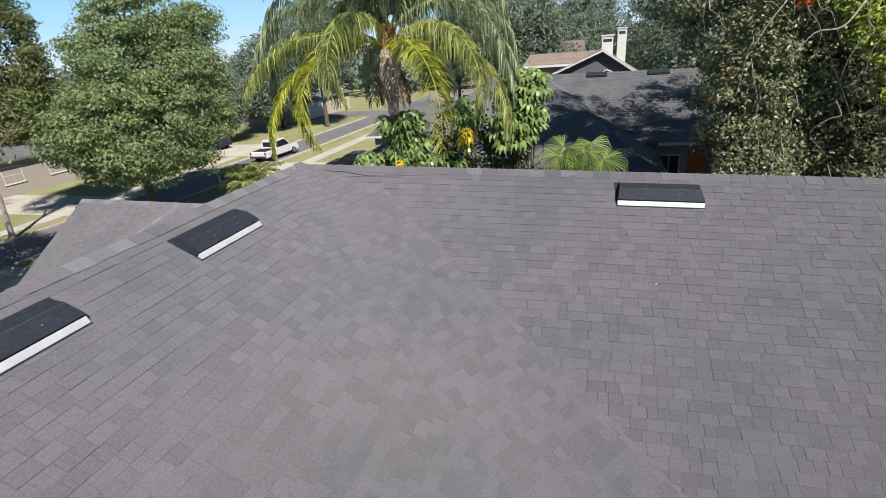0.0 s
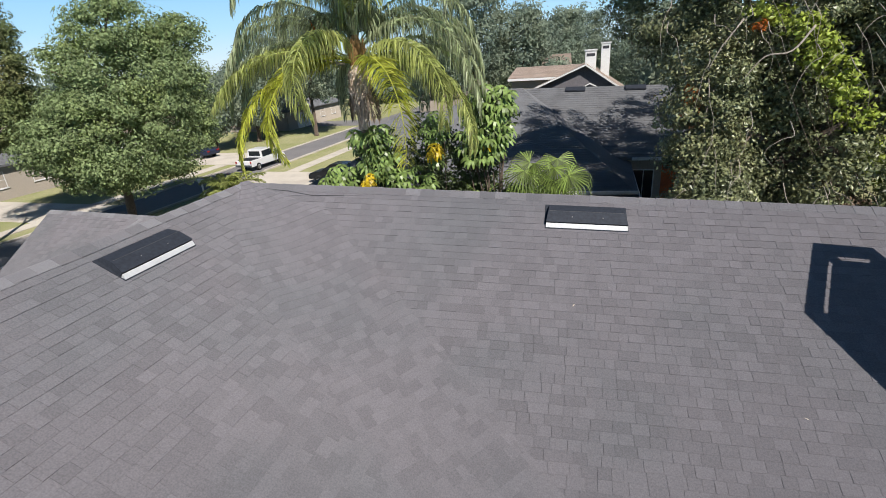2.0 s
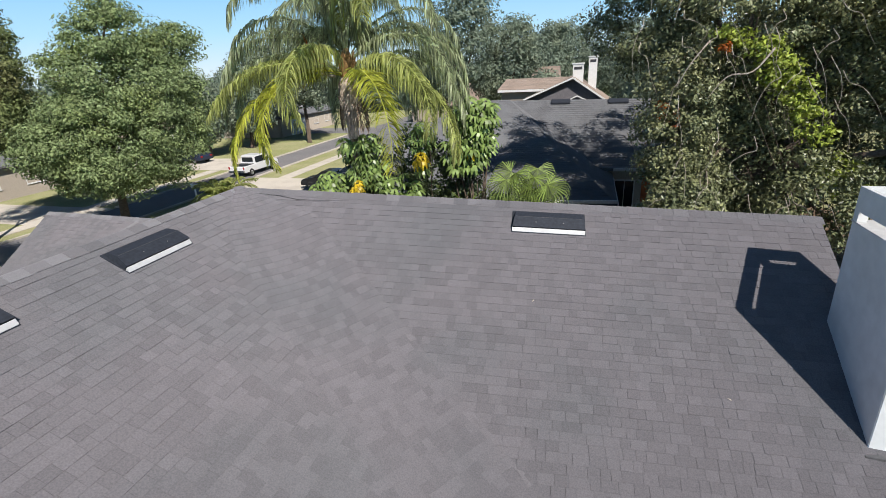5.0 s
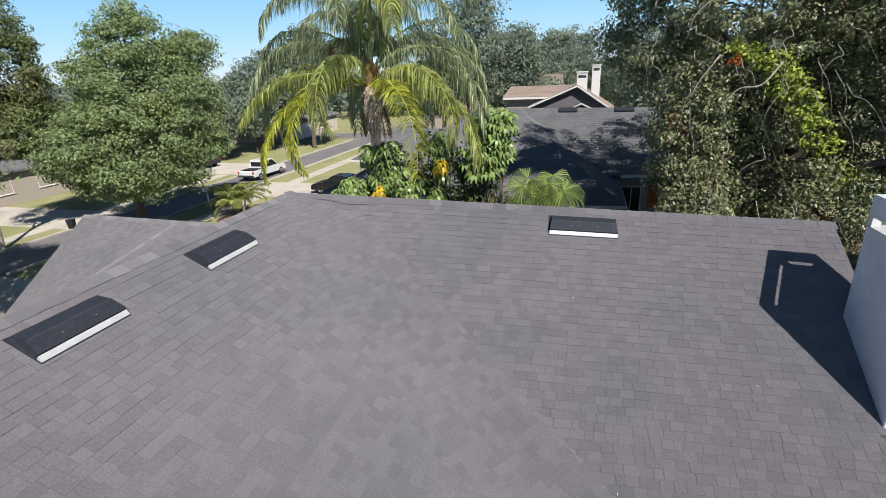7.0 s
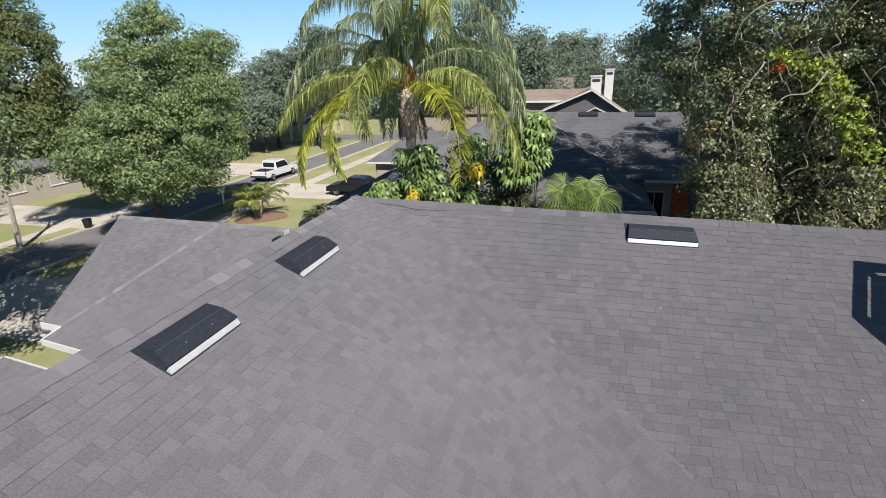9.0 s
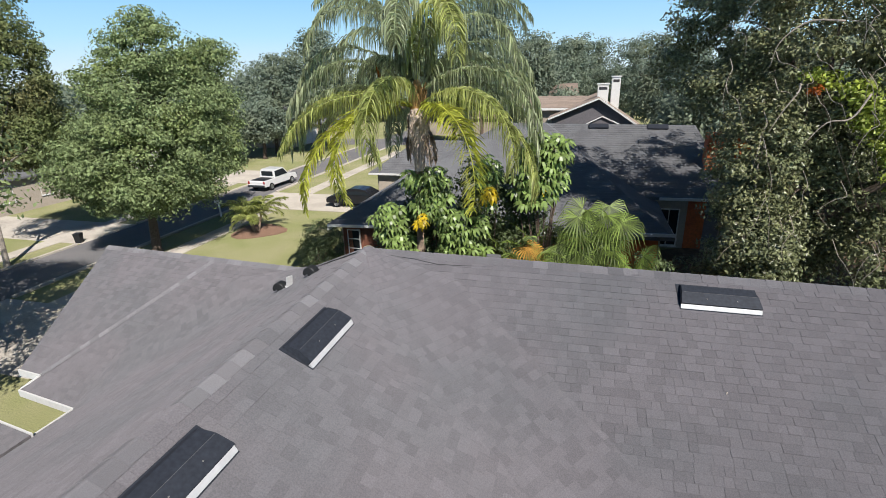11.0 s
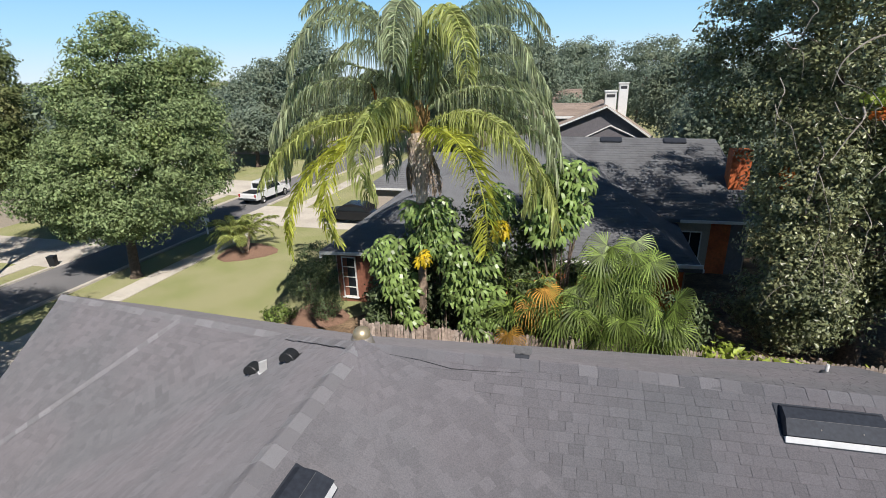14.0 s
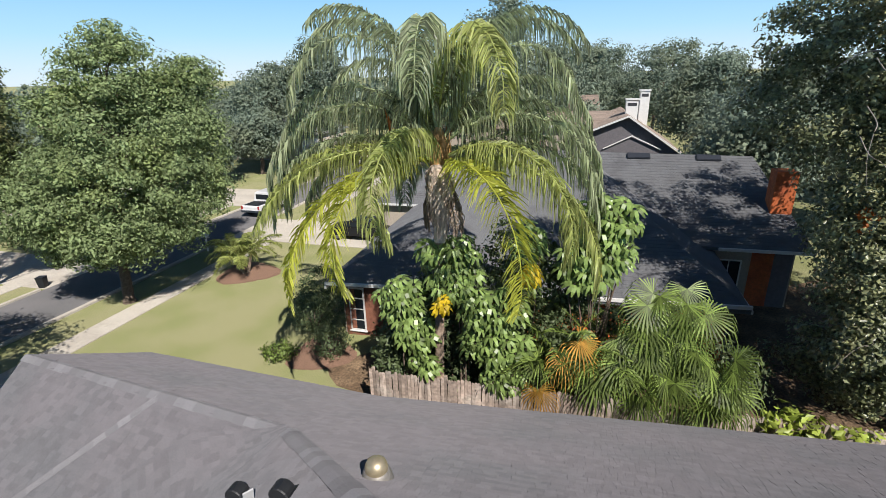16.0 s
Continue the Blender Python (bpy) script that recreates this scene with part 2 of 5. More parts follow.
def leaf_mesh(name, centres, size, material, parent, rng, droop=0.3, aspect=0.55, label=""):
    """Many small folded leaves, one island each, at the given centres."""
    c = np.asarray(centres, float)
    c, out = c[:, :3], c[:, 3:]
    n = len(c)
    face = out * 0.9 + np.array([0, 0, 0.35]) + rng.normal(size=(n, 3)) * 0.50
    face /= np.linalg.norm(face, axis=1, keepdims=True)
    a = rng.normal(size=(n, 3))
    a[:, 2] -= droop
    b = np.cross(face, a)
    b /= np.linalg.norm(b, axis=1, keepdims=True) + 1e-9
    a = np.cross(b, face)
    s = size * rng.uniform(0.6, 1.4, (n, 1))
    up = -np.cross(a, b) * s * 0.16
    v = np.stack([c - a * s * 0.5, c + b * s * aspect * 0.5 + up, c + a * s * 0.5, c - b * s * aspect * 0.5 + up], 1).reshape(-1, 3)
    i = np.arange(n) * 4
    loops = np.stack([i, i + 1, i + 2, i, i + 2, i + 3], 1).reshape(-1)
    me = bpy.data.meshes.new(name)
    me.vertices.add(4 * n)
    me.vertices.foreach_set("co", v.astype(np.float32).ravel())
    me.loops.add(6 * n)
    me.loops.foreach_set("vertex_index", loops.astype(np.int32))
    me.polygons.add(2 * n)
    me.polygons.foreach_set("loop_start", np.arange(0, 6 * n, 3).astype(np.int32))
    me.polygons.foreach_set("loop_total", np.full(2 * n, 3, np.int32))
    me.update(calc_edges=True)
    me.materials.append(material)
    ob = new(name, me)
    if parent is not None:
        ob.parent = parent
        ob.matrix_parent_inverse = parent.matrix_world.inverted()
    if label:
        tagged(ob, label)
    return ob


def clumps(rng, lobes, per, spread):
    """Leaf centres gathered in twiggy clumps on the outer part of ellipsoid lobes (x, y, z, rx, ry, rz, number of clumps)."""
    out = []
    for x, y, z, rx, ry, rz, k in lobes:
        d = rng.normal(size=(k, 3))
        d /= np.linalg.norm(d, axis=1, keepdims=True)
        r = rng.uniform(0.45, 1.0, (k, 1)) ** 0.5 * rng.uniform(0.85, 1.12, (k, 1))
        c = np.array([x, y, z]) + d * r * np.array([rx, ry, rz])
        e = rng.normal(size=(k, per, 3))
        e *= np.minimum(1.0, 1.7 / np.linalg.norm(e, axis=2, keepdims=True))
        own = rng.uniform(0.55, 1.35, (k, 1, 1)) * np.array([spread, spread, spread * 0.55])
        p = (c[:, None, :] + e * own).reshape(-1, 3)
        out.append(np.concatenate([p, np.repeat(d, per, 0) * 0.35 + e.reshape(-1, 3) * 0.55], 1))
    return np.concatenate(out)


# ---- ground, street, paths ----
def slab(name, lo, hi, material, label="", bevel=0.0):
    ob = part(name, box(lo, hi, bevel), material)
    return tagged(ob, label, kind="structure")


gb = bmesh.new()
bmesh.ops.create_grid(gb, x_segments=60, y_segments=60, size=1800)
tagged(part("ground", gb, GRASS), "green and straw-coloured lawn grass", kind="structure")
slab("road", (-31.0, -120, -0.2), (-26.9, 150, 0.012), ASPHALT, "grey asphalt street with tree shade on it")
slab("road", (-150, 66, -0.2), (60, 72.5, 0.010), ASPHALT, "grey asphalt cross street")
for kx, a in ((-26.9, 1), (-31.25, 1)):
    for y0, y1 in ((-60, 9.2), (14.4, 31.0), (36.4, 64.0)) if kx > -30 else ((-60, 21.2), (25.8, 39.0), (45.5, 64.0)):
        slab("kerb", (kx, y0, -0.1), (kx + 0.25, y1, 0.11), CONCRETE, "pale concrete kerb", 0.02)


def footpath(name, x0, x1, y0, y1, step, label):
    ob = tagged(empty(name), label, kind="structure")
    n = max(1, round((y1 - y0) / step))
    for k in range(n):
        part("paving_slab", box((x0, y0 + (y1 - y0) * k / n + 0.008, -0.05), (x1, y0 + (y1 - y0) * (k + 1) / n - 0.008, 0.035), 0.008), CONCRETE, ob)
    return ob


footpath("pavement", -24.45, -23.2, 2.0, 9.4, 1.5, "pale concrete pavement slabs beside the lawn")
footpath("pavement", -24.45, -23.2, 14.2, 31.2, 1.5, "pale concrete pavement slabs beside the lawn")
footpath("pavement", -24.45, -23.2, 36.2, 60.0, 1.5, "pale concrete pavement slabs beside the lawn")
footpath("pavement", -33.9, -32.7, 2.0, 21.4, 1.5, "concrete pavement across the street")
footpath("pavement", -33.9, -32.7, 25.6, 39.0, 1.5, "concrete pavement across the street")
slab("driveway", (-26.9, 9.4, -0.05), (-19.0, 14.2, 0.030), CONCRETE, "pale concrete driveway in dappled tree shade")
slab("driveway", (-26.9, 31.2, -0.05), (-13.0, 36.2, 0.03), CONCRETE, "pale concrete driveway of the next house")
slab("driveway", (-44.0, 21.4, -0.05), (-31.0, 25.6, 0.03), CONCRETE, "concrete driveway across the street")
slab("driveway", (-50.0, 39.2, -0.05), (-31.0, 45.3, 0.03), CONCRETE, "concrete driveway across the street")


def patch_disc(name, x, y, rx, ry, material, label, seed, height=0.06):
    rng = np.random.default_rng(seed)
    n = 40
    ring = [1 + 0.12 * math.sin(3 * k * 2 * math.pi / n + seed) + rng.uniform(-0.03, 0.03) for k in range(n)]
    vs = [(x, y, height)]
    for f, h in ((0.6, height), (0.95, height * 0.8), (1.0, 0.002)):
        vs += [(x + rx * f * ring[k] * math.cos(2 * math.pi * k / n), y + ry * f * ring[k] * math.sin(2 * math.pi * k / n), h) for k in range(n)]
    fs = [(0, 1 + k, 1 + (k + 1) % n) for k in range(n)]
    for r in range(2):
        fs += [(1 + r * n + k, 1 + (r + 1) * n + k, 1 + (r + 1) * n + (k + 1) % n, 1 + r * n + (k + 1) % n) for k in range(n)]
    return tagged(part(name, (vs, fs), material), label, kind="structure")


patch_disc("mulch_bed", -21.4, 25.9, 1.7, 1.6, MULCH, "round reddish bark mulch bed in the lawn", 1)
patch_disc("mulch_bed", -12.9, 19.0, 1.35, 1.3, MULCH, "reddish bark mulch bed under shrubs", 2)
patch_disc("garden_bed", -3.0, 19.0, 9.0, 2.8, LITTER, "shaded garden soil with leaf litter behind the fence", 3, 0.04)
patch_disc("garden_bed", 10.0, 22.0, 9.0, 9.0, LITTER, "leaf litter and bare soil under the trees", 4, 0.05)
patch_disc("garden_bed", -1.5, 15.2, 7.0, 1.2, LITTER, "leaf litter strip along the fence", 5, 0.03)


# ---- our house: roof ----
P, R2S = Vector((-5.10, 7.02, 6.53)), Vector((-5.20, -8.0, 6.40))
R1E = Vector((5.09, 8.15, 5.96))
Q, W = Vector((-7.92, 9.58, 4.88)), Vector((-15.50, 10.60, 4.66))
VT = Vector((-10.95, 9.99, 4.80))
INN, F1 = Vector((-14.03, 6.76, 2.67)), Vector((-14.85, 6.84, 2.66))
F2, IN2 = Vector((-14.34, 6.41, 2.43)), Vector((-12.33, 6.17, 2.40))
VB, SEC = Vector((2.77, 1.34, 2.40)), Vector((5.20, 1.60, 2.36))
NW, NM, NE = Vector((-16.1, 14.25, 2.45)), Vector((-8.2, 13.85, 2.45)), Vector((5.2, 15.0, 2.45))
NQ = Vector((5.02, 9.85, 4.90))
BQ, BE = Vector((-7.9, -8.0, 5.06)), Vector((-12.6, -8.0, 2.40))
EE = Vector((2.77, -8.0, 2.40))


def on_patch(c, s, t):
    bl, br, tr, tl = c
    return (bl * (1 - s) + br * s) * (1 - t) + (tl * (1 - s) + tr * s) * t


def roof_slope(name, corners, label, near=None, seed=0):
    """A roof slope from corners (bottom left, bottom right, top right, top left): deck, and overlapping rows of shingle tabs."""
    rng = np.random.default_rng(seed)
    bl, br, tr, tl = corners
    up = (br - bl).cross(tl - bl).normalized()
    if up.length < 0.5:
        up = (tr - tl).cross(tl - br).normalized()
    if up.z < 0:
        up = -up
    nn = 8
    vs, fs = [], []
    for j in range(nn + 1):
        for i in range(nn + 1):
            vs.append(on_patch(corners, i / nn, j / nn) - up * 0.004)
    for j in range(nn):
        for i in range(nn):
            a = j * (nn + 1) + i
            fs.append((a, a + 1, a + nn + 2, a + nn + 1))
    k = len(vs)
    vs += [v - up * 0.09 for v in vs[:k]]
    fs += [tuple(reversed([i + k for i in f])) for f in fs[:]]
    rim = list(range(nn + 1)) + [j * (nn + 1) + nn for j in range(1, nn + 1)] + [nn * (nn + 1) + i for i in range(nn - 1, -1, -1)] + [j * (nn + 1) for j in range(nn - 1, 0, -1)]
    fs += [(rim[i], rim[i] + k, rim[(i + 1) % len(rim)] + k, rim[(i + 1) % len(rim)]) for i in range(len(rim))]
    deck = tagged(part(name, (vs, fs), DECK), label, kind="structure")
    height = ((tl + tr) / 2 - (bl + br) / 2).length
    rows = max(2, round(height / 0.143))
    vs, fs, count = [], [], 0
    for r in range(rows):
        t0, t1 = r / rows, min(1.0, (r + 1.25) / rows)
        width = (on_patch(corners, 1, t0) - on_patch(corners, 0, t0)).length
        if width < 0.05:
            continue
        lo, hi = on_patch(corners, 0, t0), on_patch(corners, 0, t1)
        along = (on_patch(corners, 1, t0) - lo).normalized()
        top_width = max(0.01, (on_patch(corners, 1, t1) - hi).length)
        shift = (lo - hi).dot(along)
        u = -0.4 - rng.uniform(0.0, 0.3)
        while u < width + 0.4:
            w = float(rng.choice([0.12, 0.15, 0.17, 0.20, 0.24]))
            e0, e1 = u, u + w - 0.003
            u += w
            s0, s1 = (min(width, max(0.0, e)) / width for e in (e0, e1))
            z0, z1 = (min(top_width, max(0.0, e + shift)) / top_width for e in (e0, e1))
            if (s1 - s0) * width + (z1 - z0) * top_width < 0.02:
                continue
            h = 0.006 + rng.choice([0.0, 0.0, 0.005]) + rng.uniform(0, 0.003)
            a, b = on_patch(corners, s0, t0), on_patch(corners, s1, t0)
            c, d = on_patch(corners, z1, t1), on_patch(corners, z0, t1)
            q = [a + up * h, b + up * h, c + up * 0.002, d + up * 0.002, a, b]
            f = [(0, 1, 2, 3), (4, 5, 1, 0), (0, 3, 4), (1, 5, 2)]
            if near is not None and count < 290 and (a.xy - Vector(near)).length < 2.0:
                part("shingle", (q, f), SHINGLE_PIECE, deck)
                count += 1
            else:
                o = len(vs)
                vs += q
                fs += [tuple(i + o for i in g) for g in f]
    field = part("shingle_field", (vs, fs), SHINGLE, deck)
    tagged(field, kind="stuff")
    return deck


# ---- our house: walls under the roof ----
def house_walls():
    ob = tagged(empty("house_wall", (-4, 6, 0)), "beige stucco outer walls of the house under the roof", kind="structure")
    t = 0.2
    runs = [((-15.3, 13.4), (4.5, 13.4)), ((4.5, 13.4), (4.5, 2.2)), ((4.5, 2.2), (2.2, 2.2)), ((2.2, 2.2), (2.2, -7.4)), ((2.2, -7.4), (-12.0, -7.4)),
            ((-12.0, -7.4), (-12.0, 6.8)), ((-12.0, 6.8), (-14.3, 7.4)), ((-14.3, 7.4), (-15.3, 13.4))]
    for a, b in runs:
        a, b = Vector((*a, 0)), Vector((*b, 0))
        d = b - a
        part("wall", box((0, -t / 2, 0), (d.length, t / 2, 2.42), 0, Matrix.Translation(a) @ Matrix.Rotation(math.atan2(d.y, d.x), 4, "Z")), STUCCO, ob)
    return ob


house_walls()


def fascia(a, b, label="white painted fascia board under the roof edge", h=0.16, out=0.012, top=0.025):
    a, b = Vector(a), Vector(b)
    d = (b - a).normalized()
    side = d.cross(Vector((0, 0, 1))).normalized()
    vs = []
    for p in (a, b):
        for x, z in ((out, top), (out + 0.038, top), (out + 0.038, -h), (out, -h)):
            vs.append(p + side * x + Vector((0, 0, z)))
    fs = [(0, 1, 5, 4), (1, 2, 6, 5), (2, 3, 7, 6), (3, 0, 4, 7), (0, 3, 2, 1), (4, 5, 6, 7)]
    return tagged(part("fascia", (vs, fs), WHITE_PAINT), label, kind="structure")


for a, b in ((F1, INN), (INN, F2), (F2, IN2), (IN2, BE), (VB, SEC), (EE, VB)):
    fascia(a, b)
for a, b in ((NE, NM), (NM, NW), (NW, W), (W, F1), (SEC, R1E), (R1E, NQ), (NQ, NE)):
    fascia(a, b, h=0.24, out=-0.09, top=-0.11)

# lower entry roof beside the west slope
G1, G2, G3, G4 = Vector((-14.35, 5.45, 2.46)), Vector((-12.2, 5.1, 2.56)), Vector((-12.2, -6.0, 2.56)), Vector((-14.4, -6.0, 2.46))


# ---- ridge and hip caps ----
def ridge_caps(name, a, b, down_a, down_b, label, wide=0.165, step=0.25, material=None, mix=(CAPS, CAPS, PALE_CAPS)):
    """Overlapping cap shingles bent over a ridge from a to b; down_a and down_b point down the two slopes."""
    ob = tagged(empty(name, a), label, kind="structure")
    d = (b - a)
    n = max(1, int(d.length / step))
    d.normalize()
    da = (down_a - d * down_a.dot(d)).normalized()
    db = (down_b - d * down_b.dot(d)).normalized()
    up = Vector((0, 0, 1))
    for k in range(n):
        p = a + d * (k * step)
        lift0, lift1 = 0.016 + random.uniform(0, 0.004), 0.010
        w = wide * random.uniform(0.94, 1.06)
        q = []
        for e, l in ((p, lift0), (p + d * (step + 0.06), lift1)):
            q += [e + da * w + up * l, e + da * 0.02 + up * (l + 0.006), e + db * 0.02 + up * (l + 0.006), e + db * w + up * l]
        q += [p + da * w, p + up * 0.0, p + db * w]
        part("ridge_cap", (q, [(0, 1, 5, 4), (1, 2, 6, 5), (2, 3, 7, 6), (8, 9, 1, 0), (9, 10, 3, 2), (9, 2, 1)]), material or random.choice(mix), ob)
    return ob


# ---- roof fittings ----
def frame_on(corners, s, t, turn=0.0):
    """A pose on a roof slope: x along the rows, y up the slope, z out of it."""
    o = on_patch(corners, s, t)
    x = (on_patch(corners, min(1, s + 0.02), t) - on_patch(corners, max(0, s - 0.02), t)).normalized()
    y = (on_patch(corners, s, min(1, t + 0.02)) - on_patch(corners, s, max(0, t - 0.02)))
    z = x.cross(y).normalized()
    if z.z < 0:
        x, z = -x, -z
    y = z.cross(x)
    return Matrix.Translation(o) @ Matrix((x, y, z)).transposed().to_4x4() @ pose(0, 0, 0, 0, 0, turn)


def off_ridge_vent(m, label, length=1.22):
    """A low black metal roof vent with a sloping top and a white lip along its lower edge."""
    ob = tagged(empty("roof_vent"), label, "roof vent", "off-ridge vents on the roof")
    h = length / 2
    prof = [(0.03, 0.02), (0.0, 0.092), (0.20, 0.122), (0.36, 0.078), (0.41, 0.018)]
    inset = [0.0, 0.0, 0.03, 0.05, 0.05]
    vs = [(-h + i, y, z) for (y, z), i in zip(prof, inset)] + [(h - i, y, z) for (y, z), i in zip(prof, inset)]
    n = len(prof)
    fs = [(k, k + 1, n + k + 1, n + k) for k in range(n - 1)] + [tuple(range(n - 1, -1, -1)), tuple(range(n, 2 * n))]
    part("hood", (vs, fs), BLACK_METAL, ob)
    seam = box((-h + 0.05, 0.197, 0.114), (h - 0.05, 0.203, 0.1255), 0.001)
    part("seam", seam, DARK_GREY, ob)
    part("flange", box((-h - 0.012, -0.068, 0.004), (h + 0.012, 0.43, 0.016), 0.004), BLACK_METAL, ob)
    for x, y in ((-h * 0.35, 0.11), (h * 0.4, 0.11)):
        part("rivet", lathe([(0.008, -0.01), (0.008, 0.005), (0.001, 0.008)], 8), COLLAR, ob).matrix_world = Matrix.Translation((x, y - 0.01, 0.107))
    lv = [(-h, -0.055, 0.022), (h, -0.055, 0.022), (h, 0.002, 0.062), (-h, 0.002, 0.062), (-h, -0.055, 0.006), (h, -0.055, 0.006), (h, 0.01, 0.006), (-h, 0.01, 0.006)]
    part("white_lip", (lv, [(0, 1, 2, 3), (4, 5, 1, 0), (1, 5, 6, 2), (4, 0, 3, 7), (4, 7, 6, 5)]), WHITE_METAL, ob, "white painted lower lip")
    ob.matrix_world = m
    return ob


def hood_vent(m, label):
    """A black gooseneck roof vent: a hood that curls over to an open mouth down the slope, on a square flange."""
    ob = tagged(empty("hood_vent"), label, "roof vent", "black hood vents")
    part("flange", box((-0.14, -0.10, 0.004), (0.14, 0.20, 0.012), 0.003), BLACK_PLASTIC, ob)
    prof = [(0.15, 0.0), (0.155, 0.07), (0.13, 0.14), (0.08, 0.19), (0.01, 0.215), (-0.07, 0.205), (-0.13, 0.17), (-0.165, 0.125), (-0.175, 0.085), (-0.15, 0.06), (-0.12, 0.055), (-0.085, 0.085), (-0.06, 0.075), (-0.055, 0.0)]
    cy, cz, n = 0.03, 0.09, len(prof)
    vs = []
    for x, k in ((-0.115, 0.86), (-0.095, 1.0), (0.095, 1.0), (0.115, 0.86)):
        vs += [(x, cy + (y - cy) * k, max(0.0, cz + (z - cz) * k) if z > 0 else 0.0) for y, z in prof]
    fs = [tuple(range(n)), tuple(range(4 * n - 1, 3 * n - 1, -1))]
    for r in range(3):
        fs += [(r * n + i, (r + 1) * n + i, (r + 1) * n + (i + 1) % n, r * n + (i + 1) % n) for i in range(n)]
    part("hood", (vs, fs), BLACK_PLASTIC, ob)
    part("mouth_grille", box((-0.085, -0.145, 0.058), (0.085, -0.09, 0.064)), DARK_GREY, ob)
    ob.matrix_world = m @ Matrix.Scale(0.88, 4)
    return ob


def plumb(m):
    """The same place, turned upright."""
    return Matrix.Translation(m.translation) @ Matrix.Rotation(math.atan2(m.col[1].y, m.col[1].x) - math.pi / 2, 4, "Z")


def dome_vent(m):
    ob = tagged(empty("dome_vent"), "brassy galvanised metal dome vent on the roof slope", "roof vent")
    part("flashing", box((-0.24, -0.26, 0.004), (0.24, 0.26, 0.012), 0.003), SHINGLE_PIECE, ob)
    up = m.to_3x3().inverted() @ Vector((0, 0, 1))
    lean = up.to_track_quat("Z", "Y").to_matrix().to_4x4()
    prof = [(0.25, -0.10), (0.215, 0.05), (0.185, 0.14), (0.165, 0.155), (0.165, 0.18), (0.158, 0.23), (0.135, 0.28), (0.098, 0.315), (0.05, 0.335), (0.001, 0.34)]
    v, f = lathe(prof[3:], 24)
    part("dome", ([lean @ Vector(q) for q in v], f), GALV, ob, smooth=True)
    v, f = lathe(prof[:4], 24)
    part("collar", ([lean @ Vector(q) for q in v], f), COLLAR, ob, "dull grey metal collar", smooth=True)
    ob.matrix_world = m @ Matrix.Scale(0.88, 4)
    return ob


def square_vent(m):
    ob = tagged(empty("square_vent"), "small grey square metal roof vent with a low cap", "roof vent")
    part("flange", box((-0.22, -0.22, 0.004), (0.22, 0.24, 0.014), 0.003), SHINGLE_PIECE, ob)
    part("throat", box((-0.13, -0.13, 0.01), (0.13, 0.13, 0.12)), BLACK_METAL, ob)
    part("cap", box((-0.17, -0.19, 0.10), (0.17, 0.17, 0.235), 0.015), DARK_GREY, ob)
    ob.matrix_world = m @ Matrix.Scale(0.78, 4)
    return ob


def pipe_vent(m):
    ob = tagged(empty("pipe_vent"), "thin pale plumbing pipe standing through the roof", "vent pipe")
    part("boot", lathe([(0.14, -0.03), (0.12, 0.02), (0.06, 0.07), (0.045, 0.08)], 16), DARK_GREY, ob, smooth=True)
    part("pipe", lathe([(0.035, -0.05), (0.035, 0.24), (0.027, 0.24), (0.027, 0.12)], 14), WHITE_METAL, ob, smooth=True)
    ob.matrix_world = plumb(m)
    return ob




# ---- vegetation builders ----
def branch_tree(name, base, height, lobes, leaf, per, size, label, seed, spread=0.5, trunk_r=0.28, limbs=9, bark=BARK, category="tree", splay=0.35, lobes2=None, leaf2=None):
    """A tree: tapered trunk, limbs that reach into the lobes of its crown, and many small leaves in clumps."""
    rng = np.random.default_rng(seed)
    ob = tagged(empty(name, base), label, category)
    b = Vector(base)
    fork = b + Vector((rng.uniform(-0.2, 0.2), rng.uniform(-0.2, 0.2), height * splay))
    part("trunk", tube([b - Vector((0, 0, 0.1)), b + Vector((0, 0, 0.25)), b.lerp(fork, 0.5) + Vector((0.06, 0.05, 0)), fork], [trunk_r * 1.5, trunk_r * 1.05, trunk_r * 0.9, trunk_r * 0.72], 12), bark, ob, smooth=True)
    chunks = []
    for k in range(limbs):
        x, y, z, rx, ry, rz, _ = lobes[k % len(lobes)]
        tip = Vector((x, y, z)) + Vector(rng.normal(size=3)) * Vector((rx, ry, rz)).length * 0.12
        mid = fork.lerp(tip, 0.5) + Vector(rng.normal(size=3)) * 0.3 - Vector((0, 0, 0.2))
        chunks.append(tube([fork - Vector((0, 0, 0.15)), mid, tip], [trunk_r * 0.55, trunk_r * 0.33, trunk_r * 0.08], 6))
        for _ in range(3):
            side = mid.lerp(tip, rng.uniform(0.1, 0.8))
            end = side + Vector(rng.normal(size=3)) * 0.7 + Vector((0, 0, 0.1))
            chunks.append(tube([side, side.lerp(end, 0.5) + Vector((0, 0, 0.12)), end], [trunk_r * 0.18, trunk_r * 0.11, trunk_r * 0.04], 5))
    part("branchwork", join(chunks), bark, ob, smooth=True)
    leaf_mesh("crown", clumps(rng, lobes, per, spread), size, leaf, ob, rng)
    if lobes2:
        leaf_mesh("crown", clumps(rng, lobes2, per, spread), size, leaf2, ob, rng)
    return ob


def strip(points, widths, normal):
    """A flat tapered ribbon through points."""
    vs, fs = [], []
    for i, p in enumerate(points):
        d = points[min(i + 1, len(points) - 1)] - points[max(i - 1, 0)]
        s = d.cross(normal).normalized() * widths[i] * 0.5
        vs += [p - s, p + s]
    for i in range(len(points) - 1):
        fs.append((2 * i, 2 * i + 1, 2 * i + 3, 2 * i + 2))
    return vs, fs


